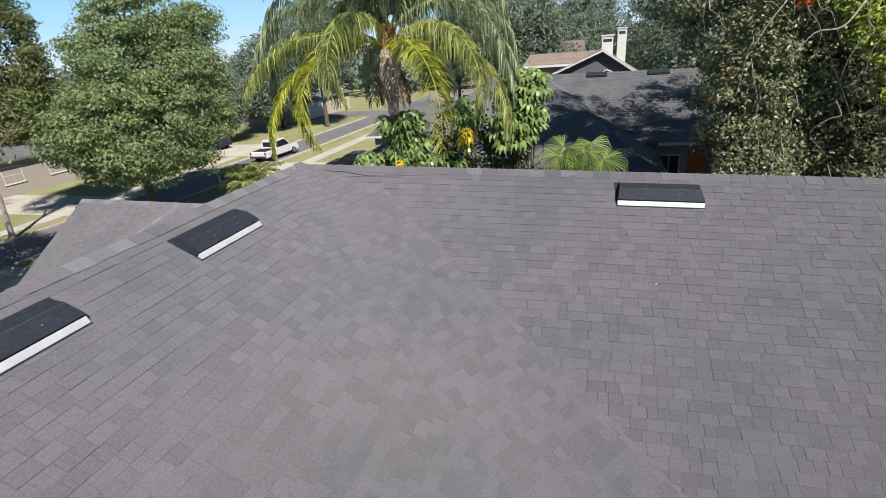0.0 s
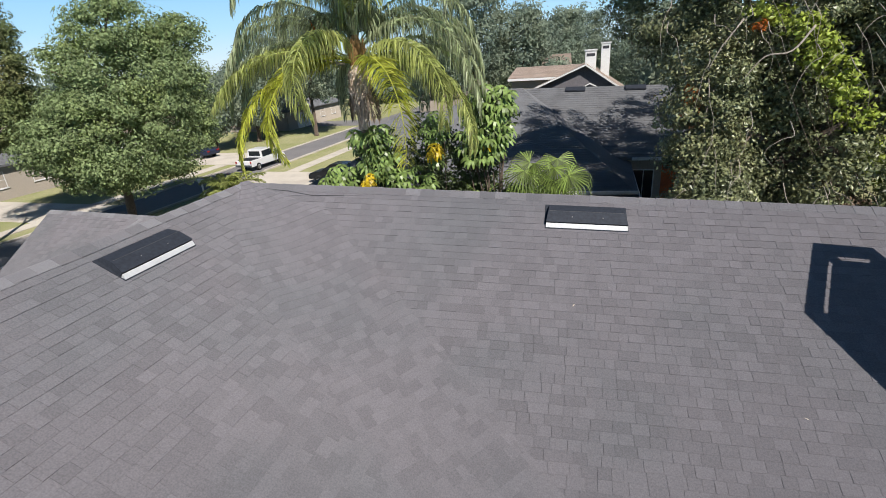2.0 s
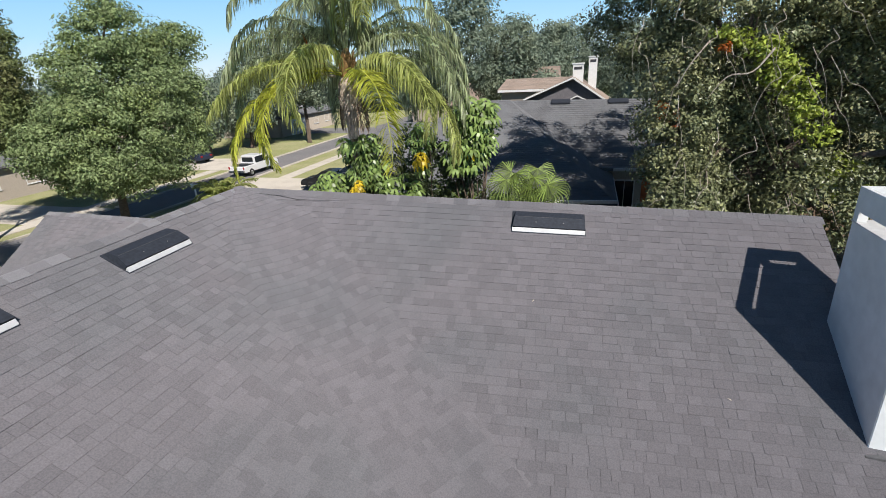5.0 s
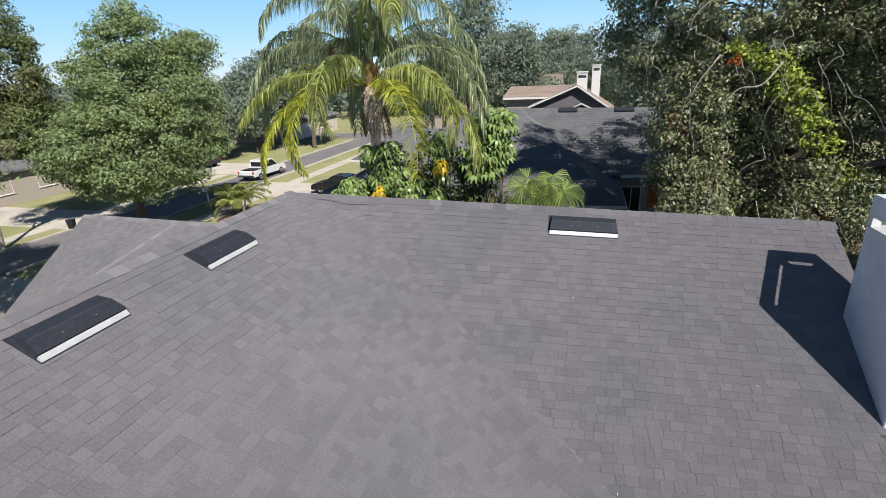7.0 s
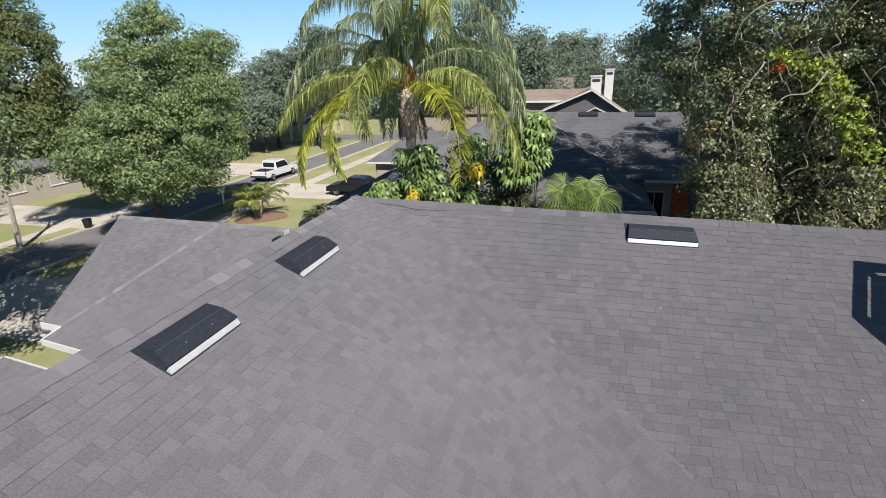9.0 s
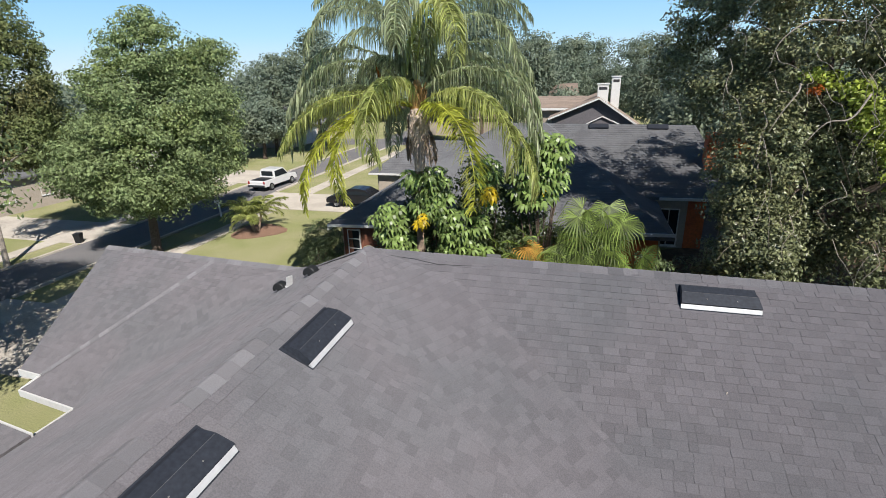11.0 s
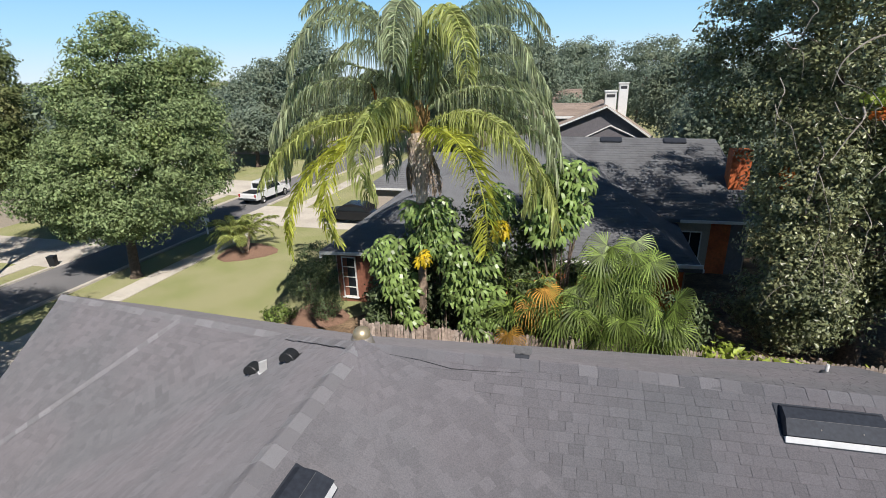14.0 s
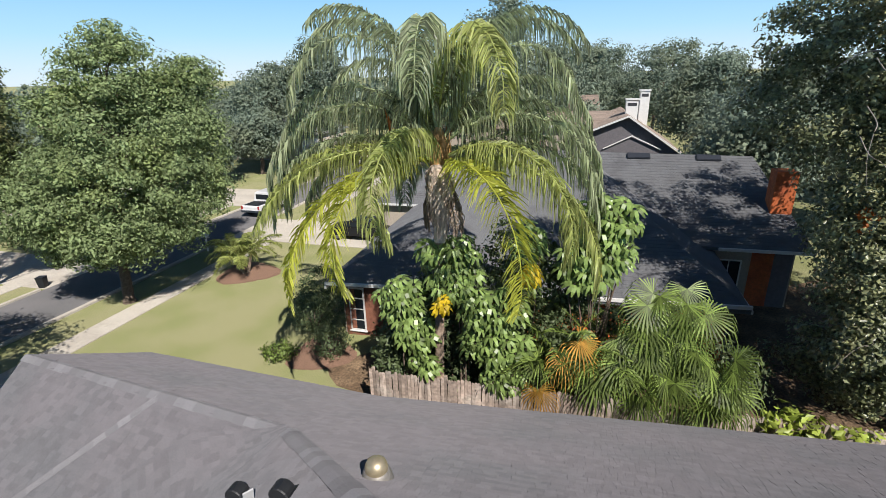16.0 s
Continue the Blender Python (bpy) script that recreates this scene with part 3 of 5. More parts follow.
def feather_frond(root, azimuth, rise, length, droop, rng, leaflets=46, leaf_len=0.75, hang=0.6, wide=0.044):
    """An arching feather frond: its stalk and the hanging leaflets on both sides."""
    out = Vector((math.cos(azimuth), math.sin(azimuth), 0))
    pts = []
    p, a = Vector(root), rise
    n = 12
    for i in range(n + 1):
        pts.append(p.copy())
        step = length / n
        p = p + (out * math.cos(a) + Vector((0, 0, 1)) * math.sin(a)) * step
        a -= droop / n * (0.55 + 0.9 * i / n)
    chunks = [tube(pts, [0.035 * (1 - 0.85 * i / n) for i in range(n + 1)], 5)]
    side = out.cross(Vector((0, 0, 1)))
    for k in range(leaflets):
        f = 0.14 + 0.86 * (k + rng.uniform(0, 0.6)) / leaflets
        i = min(n - 1, int(f * n))
        q = pts[i].lerp(pts[i + 1], f * n - i)
        along = (pts[i + 1] - pts[i]).normalized()
        ln = leaf_len * (0.35 + 0.65 * math.sin(math.pi * min(1.0, 0.15 + 0.85 * f)) ** 0.6) * rng.uniform(0.8, 1.15)
        for sgn in (-1, 1):
            d = (side * sgn * rng.uniform(0.6, 1.3) + along * rng.uniform(0.2, 0.9) + Vector((0, 0, rng.uniform(-0.45, 0.55)))).normalized()
            a1 = q + d * ln * (0.35 if hang < 0.5 else 0.20)
            a2 = a1 + (d * 0.55 - Vector((0, 0, hang))).normalized() * ln * 0.35
            a3 = a2 + (d * (1.0 - 1.4 * hang) - Vector((0, 0, 1.67 * hang))).normalized() * ln * 0.4
            chunks.append(strip([q, a1, a2, a3], [0.020, wide, wide * 0.8, 0.006], along + Vector(rng.normal(size=3)) * (0.12 if wide > 0.043 else 0.3)))
    return join(chunks)


def feather_palm(base, top, fronds, label, seed, trunk_r=0.14):
    """A feather palm: ringed trunk, fibrous crown base, dry hanging sheaths and arching fronds (azimuth, rise, length, bend, material)."""
    rng = np.random.default_rng(seed)
    ob = tagged(empty("palm_tree", base), label, "palm tree")
    b, t = Vector(base), Vector(top)
    n = 14
    part("trunk", tube([b.lerp(t, i / n) for i in range(n + 1)], [trunk_r * (1.25 if i == 0 else 1.0 + 0.06 * (i % 2)) for i in range(n + 1)], 14), PALM_BARK, ob, smooth=True)
    boots = []
    for k in range(150):
        w, h = rng.uniform(0, 2 * math.pi), rng.uniform(-0.15, 0.5)
        o = t + Vector((math.cos(w) * trunk_r * 1.9, math.sin(w) * trunk_r * 1.9, h))
        e = o + Vector((math.cos(w) * 0.10, math.sin(w) * 0.10, rng.uniform(0.2, 0.42)))
        boots.append(strip([o, o.lerp(e, 0.6), e], [0.09, 0.06, 0.012], Vector((math.cos(w), math.sin(w), 0.2))))
    bulge = tube([t + Vector((0, 0, h)) for h in (-0.45, -0.15, 0.15, 0.45, 0.85)], [trunk_r, trunk_r * 1.8, trunk_r * 2.1, trunk_r * 1.7, trunk_r * 0.6], 14)
    part("crown_heart", bulge, PALM_FIBRE, ob, "golden brown fibrous crown base", smooth=True)
    part("boot_collar", join(boots), PALM_FIBRE, ob, "ragged orange-brown fibre round the crown")
    # a shaggy ball of dry sheaths and flower stalks on the sunny side of the trunk, trailing down below it
    ball = t + Vector((0.03, -0.14, -0.55))
    core = tube([ball + Vector((rng.normal(0, 0.02), rng.normal(0, 0.02), h)) for h in (0.50, 0.38, 0.18, -0.05, -0.3, -0.6, -1.1, -1.7)], [0.08, 0.24, 0.31, 0.32, 0.28, 0.22, 0.19, 0.16], 16)
    part("dead_sheath", core, DEAD_FROND, ob, "pale grey-brown ball of dry sheaths", smooth=True)
    dead = []
    for k in range(420):
        w = rng.uniform(-math.pi, math.pi)
        rim = Vector((math.cos(w), math.sin(w), 0))
        z = rng.uniform(-0.7, 0.42)
        r0 = 0.30 * math.sqrt(max(0.1, 1 - (z / 0.75) ** 2))
        o = ball + rim * r0 + Vector((0, 0, z))
        drop = rng.uniform(0.25, 0.6) if k % 5 else rng.uniform(0.6, 1.2)
        out = rng.uniform(0.03, 0.14)
        e = ball + rim * max(0.2, r0 * 0.8) + Vector((rng.normal(0, 0.05), rng.normal(0, 0.05), z - drop))
        dead.append(strip([o, o.lerp(e, 0.35) + rim * out, o.lerp(e, 0.75) + rim * out * 0.8, e], [0.02, 0.055, 0.04, 0.008], rim + Vector(rng.normal(size=3)) * 0.3))
    part("dead_skirt", join(dead), DEAD_FROND, ob, "dry grey-brown hanging sheaths and flower stalks")
    for az, fall, ln in ((338, -52, 1.7), (215, -58, 1.5)):
        part("dead_frond", feather_frond(t + Vector((0, 0, -0.3)), radians(az), radians(fall), ln, radians(45), rng, 60, 0.7, 0.64, 0.04), PALM_BARK, ob, "withered brown frond hanging by the trunk")
    part("spathe", tube([t + Vector((-0.6, -0.5, 0.3)), t + Vector((-1.0, -0.7, 0.8)), t + Vector((-1.15, -0.8, 1.35))], [0.05, 0.09, 0.01], 6), RUST_LEAF, ob, "rust-red dry flower spathe", smooth=True)
    part("bare_stalk", tube([t + Vector((-0.3, -0.4, -0.05)), t + Vector((-1.0, -1.0, 0.12)), t + Vector((-1.75, -1.5, 0.35))], [0.05, 0.035, 0.02], 6), DRY_LEAF, ob, "pale bare frond stalk", smooth=True)
    for az, rise, length, droop, material in fronds:
        low = rise < radians(35)
        yellow = material is PALM_YELLOW
        tall = rise > radians(70)
        part("frond", feather_frond(t + Vector((0, 0, -0.05 if low else 0.45 if tall else 0.3)), az, rise, length * (1.06 if tall else 1.0), droop, rng, 128 if yellow else 170, 0.74 if yellow else 1.05, 0.32 if yellow else 0.64, 0.046 if yellow else 0.040), material, ob)
    return ob


def umbrella_shrub(base, whorls, label, seed, size=0.36):
    """Schefflera: stems that end in umbrella whorls of drooping oval leaflets. whorls: (x, y, z, yellow)."""
    rng = np.random.default_rng(seed)
    ob = tagged(empty("umbrella_shrub", base), label, "shrub")
    stems, green, yellow = [], [], []
    b = Vector(base)
    for x, y, z, yel in whorls:
        c = Vector((x, y, z))
        r = b + Vector((rng.uniform(-0.3, 0.3), rng.uniform(-0.3, 0.3), 0))
        if rng.uniform() < 0.15:
            stems.append(tube([r, r.lerp(c, 0.6) + Vector((0, 0, 0.35)), c], [0.03, 0.022, 0.012], 5))
        else:
            stems.append(tube([c + Vector((rng.uniform(-0.1, 0.1), 0.35, -0.45)), c], [0.014, 0.010], 5))
        n = rng.integers(9, 12)
        tilt = Vector((rng.normal(0, 0.22), rng.normal(-0.5, 0.25), 1)).normalized()
        ax = tilt.orthogonal().normalized()
        ay = tilt.cross(ax)
        s = size * rng.uniform(0.8, 1.2)
        for k in range(n):
            w = 2 * math.pi * (k + rng.uniform(-0.2, 0.2)) / n
            o = ax * math.cos(w) + ay * math.sin(w)
            p0 = c + o * 0.05
            p1 = c + o * s * 0.42 + tilt * 0.03
            p2 = c + o * s * 0.74 - tilt * s * 0.14
            p3 = c + o * s * 0.95 - tilt * s * 0.50
            (yellow if yel else green).append(strip([p0, p1, p2, p3], [0.03, s * 0.30, s * 0.31, 0.04], tilt))
    part("stem", join(stems), BARK, ob)
    if green:
        part("foliage", join(green), SCHEFF_LEAF, ob)
    if yellow:
        part("yellow_foliage", join(yellow), YELLOW_LEAF, ob, "bright yellow dying leaves")
    return ob


def fan(c, axis, spread_dir, radius, rng, segs=25):
    """A fan leaf: pleated segments that fray and droop at the tips."""
    chunks = []
    ax, sd = axis.normalized(), spread_dir.normalized()
    nrm = ax.cross(sd).normalized()
    for k in range(segs):
        w = radians(-125 + 250 * k / (segs - 1))
        d = ax * math.cos(w) + sd * math.sin(w)
        ln = radius * (1.0 - 0.25 * abs(w) / 2.2) * rng.uniform(0.92, 1.06)
        p1 = c + d * ln * 0.5 + nrm * 0.02
        p2 = c + d * ln * 0.82 - Vector((0, 0, ln * 0.08))
        p3 = c + d * ln * 1.0 - Vector((0, 0, ln * 0.42))
        chunks.append(strip([c, p1, p2, p3], [0.012, ln * 0.058, ln * 0.042, 0.004], nrm))
    return join(chunks)


def fan_palm(base, leaves, label, seed, radius=0.62):
    """leaves: (x, y, z of the leaf's heart, dry)."""
    rng = np.random.default_rng(seed)
    ob = tagged(empty("fan_palm", base), label, "palm")
    b = Vector(base)
    hub = b + Vector((0, 0, 0.5))
    part("stump", tube([b, hub], [0.16, 0.12], 10), PALM_BARK, ob)
    for x, y, z, dry in leaves:
        c = Vector((x, y, z))
        out = c - hub
        flat = Vector((out.x, out.y, 0))
        flat = flat.normalized() if flat.length > 0.05 else Vector((0, -1, 0))
        axis = Vector((flat.x * 0.7 + rng.uniform(-0.6, 0.6), -0.35, -1.2 if dry and z < 2.2 else rng.uniform(-0.7, 0.35)))
        side = axis.cross(Vector((rng.uniform(-0.6, 0.6), rng.uniform(-1.0, -0.2), rng.uniform(0.3, 1.1)))).normalized()
        f = part("fan_leaf", fan(c, axis, side, radius * rng.uniform(0.85, 1.15), rng), DRY_FAN if dry else FAN_LEAF, ob, "dry orange-brown fan" if dry else "")
        part("leaf_stalk", tube([hub, hub.lerp(c, 0.5) + Vector((0, 0, 0.2)), c], [0.02, 0.014, 0.009], 5), FAN_LEAF, f)
    return ob


def leafy_shrub(name, base, lobes, leaf, per, size, label, seed, spread=0.16, category="shrub", stems=4):
    rng = np.random.default_rng(seed)
    ob = tagged(empty(name, base), label, category)
    b = Vector(base)
    st = []
    for x, y, z, rx, ry, rz, _ in lobes:
        for _k in range(stems):
            e = Vector((x + rng.uniform(-rx, rx) * 0.6, y + rng.uniform(-ry, ry) * 0.6, z))
            st.append(tube([b, b.lerp(e, 0.5) + Vector((0, 0, 0.1)), e], [0.03, 0.02, 0.008] if stems > 1 else [0.014, 0.010, 0.006], 5))
    part("stem", join(st), BARK, ob)
    leaf_mesh("foliage", clumps(rng, lobes, per, spread), size, leaf, ob, rng)
    return ob


# ---- houses ----
def window_unit(parent, m, w, h, cols, rows):
    """A window in a wall: frame, sill, bars and panes; x along the wall, y into it, z up."""
    fr = bmesh.new()
    for lo, hi in (((-w / 2, -0.03, 0), (-w / 2 + 0.06, 0.06, h)), ((w / 2 - 0.06, -0.03, 0), (w / 2, 0.06, h)), ((-w / 2 + 0.06, -0.03, h - 0.06), (w / 2 - 0.06, 0.06, h)), ((-w / 2 + 0.06, -0.03, 0), (w / 2 - 0.06, 0.06, 0.06))):
        put_box(fr, lo, hi, 0.005)
    for k in range(1, cols):
        x = -w / 2 + w * k / cols
        put_box(fr, (x - 0.02, -0.02, 0.06), (x + 0.02, 0.04, h - 0.06))
    for k in range(1, rows):
        z = h * k / rows
        put_box(fr, (-w / 2 + 0.06, -0.022, z - 0.02), (w / 2 - 0.06, 0.042, z + 0.02))
    bmesh.ops.transform(fr, matrix=m, verts=fr.verts)
    win = part("window", fr, WHITE_PAINT, parent)
    part("pane", box((-w / 2 + 0.06, 0.0, 0.06), (w / 2 - 0.06, 0.012, h - 0.06), 0, m), GLASS, win)
    part("sill", box((-w / 2 - 0.05, -0.09, -0.05), (w / 2 + 0.05, 0.03, -0.005), 0.008, m), WHITE_PAINT, win)
    return win


def tabs_on(corners, step, wide, rng, h=0.015):
    """Rows of shingle tabs on a slope, joined."""
    bl, br, tr, tl = corners
    up = ((br - bl) + (tr - tl)).cross((tl - bl) + (tr - br)).normalized()
    if up.z < 0:
        up = -up
    rows = max(2, round(((tl + tr) / 2 - (bl + br) / 2).length / step))
    vs, fs = [], []
    for r in range(rows):
        t0, t1 = r / rows, min(1.0, (r + 1.2) / rows)
        width = (on_patch(corners, 1, t0) - on_patch(corners, 0, t0)).length
        n = max(1, round(width / wide))
        off = rng.uniform(0, 1)
        for k in range(n + 1):
            s0, s1 = max(0.0, (k - off) / n), min(1.0, (k + 1 - off) / n - 0.003)
            if s1 <= s0:
                continue
            a, b, c, d = (on_patch(corners, s, t) for s, t in ((s0, t0), (s1, t0), (s1, t1), (s0, t1)))
            o = len(vs)
            vs += [a + up * h, b + up * h, c + up * 0.002, d + up * 0.002, a, b]
            fs += [(o, o + 1, o + 2, o + 3), (o + 4, o + 5, o + 1, o)]
    return vs, fs


def roof_part(parent, corners, material, seed, step=0.25, wide=0.6):
    bl, br, tr, tl = corners
    vs = [bl, br, tr, tl] + [v - Vector((0, 0, 0.14)) for v in (bl, br, tr, tl)]
    roof = part("roof", (vs, [(0, 1, 2, 3), (7, 6, 5, 4), (0, 4, 5, 1), (1, 5, 6, 2), (2, 6, 7, 3), (3, 7, 4, 0)]), material, parent)
    rows = part("shingle_field", tabs_on(corners, step, wide, np.random.default_rng(seed)), material, roof)
    tagged(rows, kind="stuff")
    return roof


def wall_part(parent, x0, y0, x1, y1, h, material, z0=0.0):
    a, b = Vector((x0, y0, z0)), Vector((x1, y1, z0))
    d = b - a
    return part("wall", box((0, -0.1, 0), (d.length, 0.1, h - z0), 0, Matrix.Translation(a) @ Matrix.Rotation(math.atan2(d.y, d.x), 4, "Z")), material, parent)


def V3(*a):
    return Vector(a)


# ---- our house: roof faces ----
SLOPE_S = (VB, SEC, R1E, P)
SLOPE_E = (EE, VB, P, R2S)
SLOPE_BU = (Q, BQ, R2S, P)
SLOPE_BL = (IN2, BE, BQ, Q)
SLOPE_A1 = (F1, INN, VT, W)
SLOPE_A2 = (F2, IN2, Q, VT)
SLOPE_NU = (NQ, Q, P, R1E)
SLOPE_NE = (NE, NM, Q, NQ)
SLOPE_NW = (NM, NW, W, Q)
for k, (nm, c, near) in enumerate((("roof_south", SLOPE_S, (-1.5, 5.9)), ("roof_east", SLOPE_E, (-3.4, 4.6)), ("roof_west_upper", SLOPE_BU, (-6.5, 6.5)), ("roof_west_lower", SLOPE_BL, (-9.0, 6.5)),
                                    ("roof_wing_gable", SLOPE_A1, (-12.6, 9.3)), ("roof_wing", SLOPE_A2, (-9.6, 8.6)), ("roof_north_upper", SLOPE_NU, (-3.2, 8.4)), ("roof_north_lower", SLOPE_NE, None), ("roof_north_wing", SLOPE_NW, None))):
    roof_slope(nm, c, "dark grey asphalt shingle roof slope", near, 11 + k)
roof_slope("roof_entry", (G4, G1, G2, G3), "low grey shingle entry roof with a white edge", None, 41)
fascia(G1, G4)
fascia(G2, G1)
ridge_caps("ridge_cap_row", P, R1E, V3(0, -1, -0.58), V3(0, 1, -0.58), "pale grey ridge cap shingles along the main ridge", mix=(CAPS, CAPS, SHINGLE_PIECE))
ridge_caps("ridge_cap_row", R2S, P, V3(-1, 0, -0.5), V3(1, 0, -0.5), "pale grey ridge cap shingles along the side ridge", mix=(CAPS, CAPS, PALE_CAPS, SHINGLE_PIECE))
ridge_caps("ridge_cap_row", Q, P, V3(-1, 0.1, -0.5), V3(0.1, 1, -0.58), "pale grey cap shingles on the hip", mix=(CAPS, PALE_CAPS))
ridge_caps("ridge_cap_row", W, Q, V3(0, -1, -0.55), V3(0, 1, -0.58), "pale grey ridge cap shingles along the wing ridge", mix=(CAPS, PALE_CAPS))
ridge_caps("ridge_cap_row", INN, VT, V3(-0.6, 0.1, 0.02), V3(0.6, -0.1, -0.02), "faint pale strip of narrow shingles down the wing", 0.075, 0.25, None, (WORN_STRIP, WORN_STRIP, PALE_CAPS))

def valley_weave(a, b, side_a, side_b, label, reach=0.9, strips=12, row=0.143, near=0.45):
    """Shingles woven through a valley from a (bottom) to b (top): rows of tabs that bend from one slope to the other."""
    rng = np.random.default_rng(77)
    ob = tagged(empty("roof_valley", a), label, kind="structure")
    d = (b - a).normalized()
    sa, sb = ((v - d * v.dot(d)).normalized() for v in (side_a, side_b))
    vs, fs, count = [], [], 0
    length = (b - a).length

    def at(u, w):
        k = min(1.0, 0.15 + 0.85 * u / 1.2, 0.12 + (length - u) / 1.8)
        return a + d * u + (sa * (1 - w) ** 2 + sb * w ** 2) * reach * k + Vector((0, 0, 0.012 - 0.07 * abs(2 * w - 1) ** 6))
    rows = int(length / row)
    for r in range(rows):
        u0, u1 = length * r / rows, length * min(1.0, (r + 1.2) / rows)
        cut = sorted([0.0, 1.0] + [min(0.98, max(0.02, (k + rng.uniform(-0.3, 0.3)) / strips)) for k in range(1, strips)])
        for w0, w1 in zip(cut, cut[1:]):
            p = [at(u0, w0), at(u0, w1), at(u1, w1), at(u1, w0)]
            up = (p[1] - p[0]).cross(p[3] - p[0]).normalized()
            up = up if up.z > 0 else -up
            h = 0.006 + rng.uniform(0, 0.005)
            q = [p[0] + up * h, p[1] + up * h, p[2] + up * 0.002, p[3] + up * 0.002, p[0], p[1]]
            f = [(0, 1, 2, 3), (4, 5, 1, 0)]
            if near <= r / rows and count < 290:
                part("shingle", (q, f), SHINGLE_PIECE, ob)
                count += 1
            else:
                o = len(vs)
                vs += q
                fs += [tuple(i + o for i in g) for g in f]
    tagged(part("shingle_field", (vs, fs), SHINGLE, ob), kind="stuff")
    return ob


valley_weave(VB, P, SEC - VB, EE - VB, "grey shingles woven through the roof valley")
valley_weave(IN2, Q, F2 - IN2, BE - IN2, "grey shingles woven through the wing valley", 1.1)
off_ridge_vent(frame_on(SLOPE_S, 0.5498, 0.9115), "low black metal roof vent with white lip near main ridge", 1.2)
off_ridge_vent(frame_on(SLOPE_E, 0.8482, 0.9198), "low black metal roof vent with white lip near side ridge", 1.14)
off_ridge_vent(frame_on(SLOPE_E, 0.6758, 0.9203), "low black metal roof vent with white lip on side slope", 1.06)
hood_vent(frame_on(SLOPE_BU, 0.0776, 0.0830, 0), "black plastic hood vent with a white tag beside it")
hood_vent(frame_on(SLOPE_BU, 0.0448, 0.4390, 0), "black plastic hood vent high on the west slope")
dome_vent(frame_on(SLOPE_NU, 0.945, 0.64))
square_vent(frame_on(SLOPE_NU, 0.7402, 0.7890))
pipe_vent(frame_on(SLOPE_NE, 0.125, 0.390))
tag = tagged(empty("white_tag"), "small white metal plate standing on the shingles", "metal plate")
part("plate", box((-0.07, -0.012, 0.0), (0.07, 0.012, 0.26), 0.004), WHITE_METAL, tag)
part("foot", box((-0.09, -0.05, 0.0), (0.09, 0.05, 0.012), 0.003), WHITE_METAL, tag)
tag.matrix_world = plumb(frame_on(SLOPE_BU, 0.0736, 0.2130)) @ pose(0, 0, 0.0, -14, 0, -35)

gap = tagged(empty("open_seam", P), "dark open seam beside the cap shingles", kind="structure")
for slope, run, r in ((SLOPE_BU, ((0.006, 0.10), (0.010, 0.4), (0.013, 0.7), (0.012, 0.97)), (0.003, 0.005, 0.009, 0.006)),
                       (SLOPE_S, ((0.03, 0.982), (0.075, 0.976), (0.11, 0.966), (0.15, 0.968), (0.21, 0.973)), (0.002, 0.003, 0.006, 0.003, 0.001))):
    part("seam_line", tube([on_patch(slope, a, b) + V3(0, 0, 0.018) for a, b in run], r, 5), BLACK_PLASTIC, gap)

for sx, tx, turn in ((-0.02, 0.62, 20), (0.24, 0.33, 75), (0.27, 0.28, 130), (0.80, 0.30, 40), (0.66, 0.27, 100), (0.92, 0.30, 10), (0.45, 0.72, 60), (0.72, 0.55, 150)):
    leaf = tagged(empty("fallen_leaf"), "tiny pale dry leaf lying on the shingles", "leaf", "dry leaves on the roof")
    part("blade", strip([V3(-0.022, 0, 0.020), V3(-0.008, 0, 0.026), V3(0.010, 0, 0.024), V3(0.024, 0, 0.019)], [0.003, 0.014, 0.012, 0.002], V3(0, 0, 1)), DRY_LEAF, leaf)
    leaf.matrix_world = frame_on(SLOPE_S, max(0.0, sx), tx, turn)


def chimney():
    """A boxed chimney, painted pale, with an open-topped shroud that has slots on all sides."""
    ob = tagged(empty("chimney", (5.0, 5.4, 0.0)), "pale painted boxed chimney with an open slotted top at the gable", "chimney")
    x0, x1, y0, y1 = 4.70, 5.47, 4.78, 6.32
    part("shaft", box((x0, y0, 0.0), (x1, y1, 6.46), 0.008), CHIMNEY_PAINT, ob)
    for x in (x0, x1 - 0.11):
        for y in (y0, y1 - 0.11):
            part("shroud_post", box((x, y, 6.46), (x + 0.11, y + 0.11, 6.60)), CHIMNEY_PAINT, ob)
    w = 0.03
    for lo, hi in (((x0, y0), (x0 + w, y1)), ((x1 - w, y0), (x1, y1)), ((x0 + w, y0), (x1 - w, y0 + w)), ((x0 + w, y1 - w), (x1 - w, y1))):
        part("shroud_panel", box((*lo, 6.60), (*hi, 6.91)), CHIMNEY_PAINT, ob)
    part("slot_flange", box((x0 - 0.012, y0 - 0.012, 6.45), (x1 + 0.012, y1 + 0.012, 6.468), 0.003), WHITE_METAL, ob)
    part("flue", lathe([(0.14, 6.4), (0.14, 6.62), (0.11, 6.62), (0.11, 6.5)], 16), DARK_GREY, ob).matrix_world = Matrix.Translation(((x0 + x1) / 2 + 0.1, (y0 + y1) / 2 - 0.2, 0))
    part("flashing", box((x0 - 0.06, y0 - 0.12, 3.75), (x1 + 0.06, y0 - 0.002, 4.10), 0.004, Matrix.Translation((0, 0, 0.02))), DARK_GREY, ob)
    return ob


chimney()


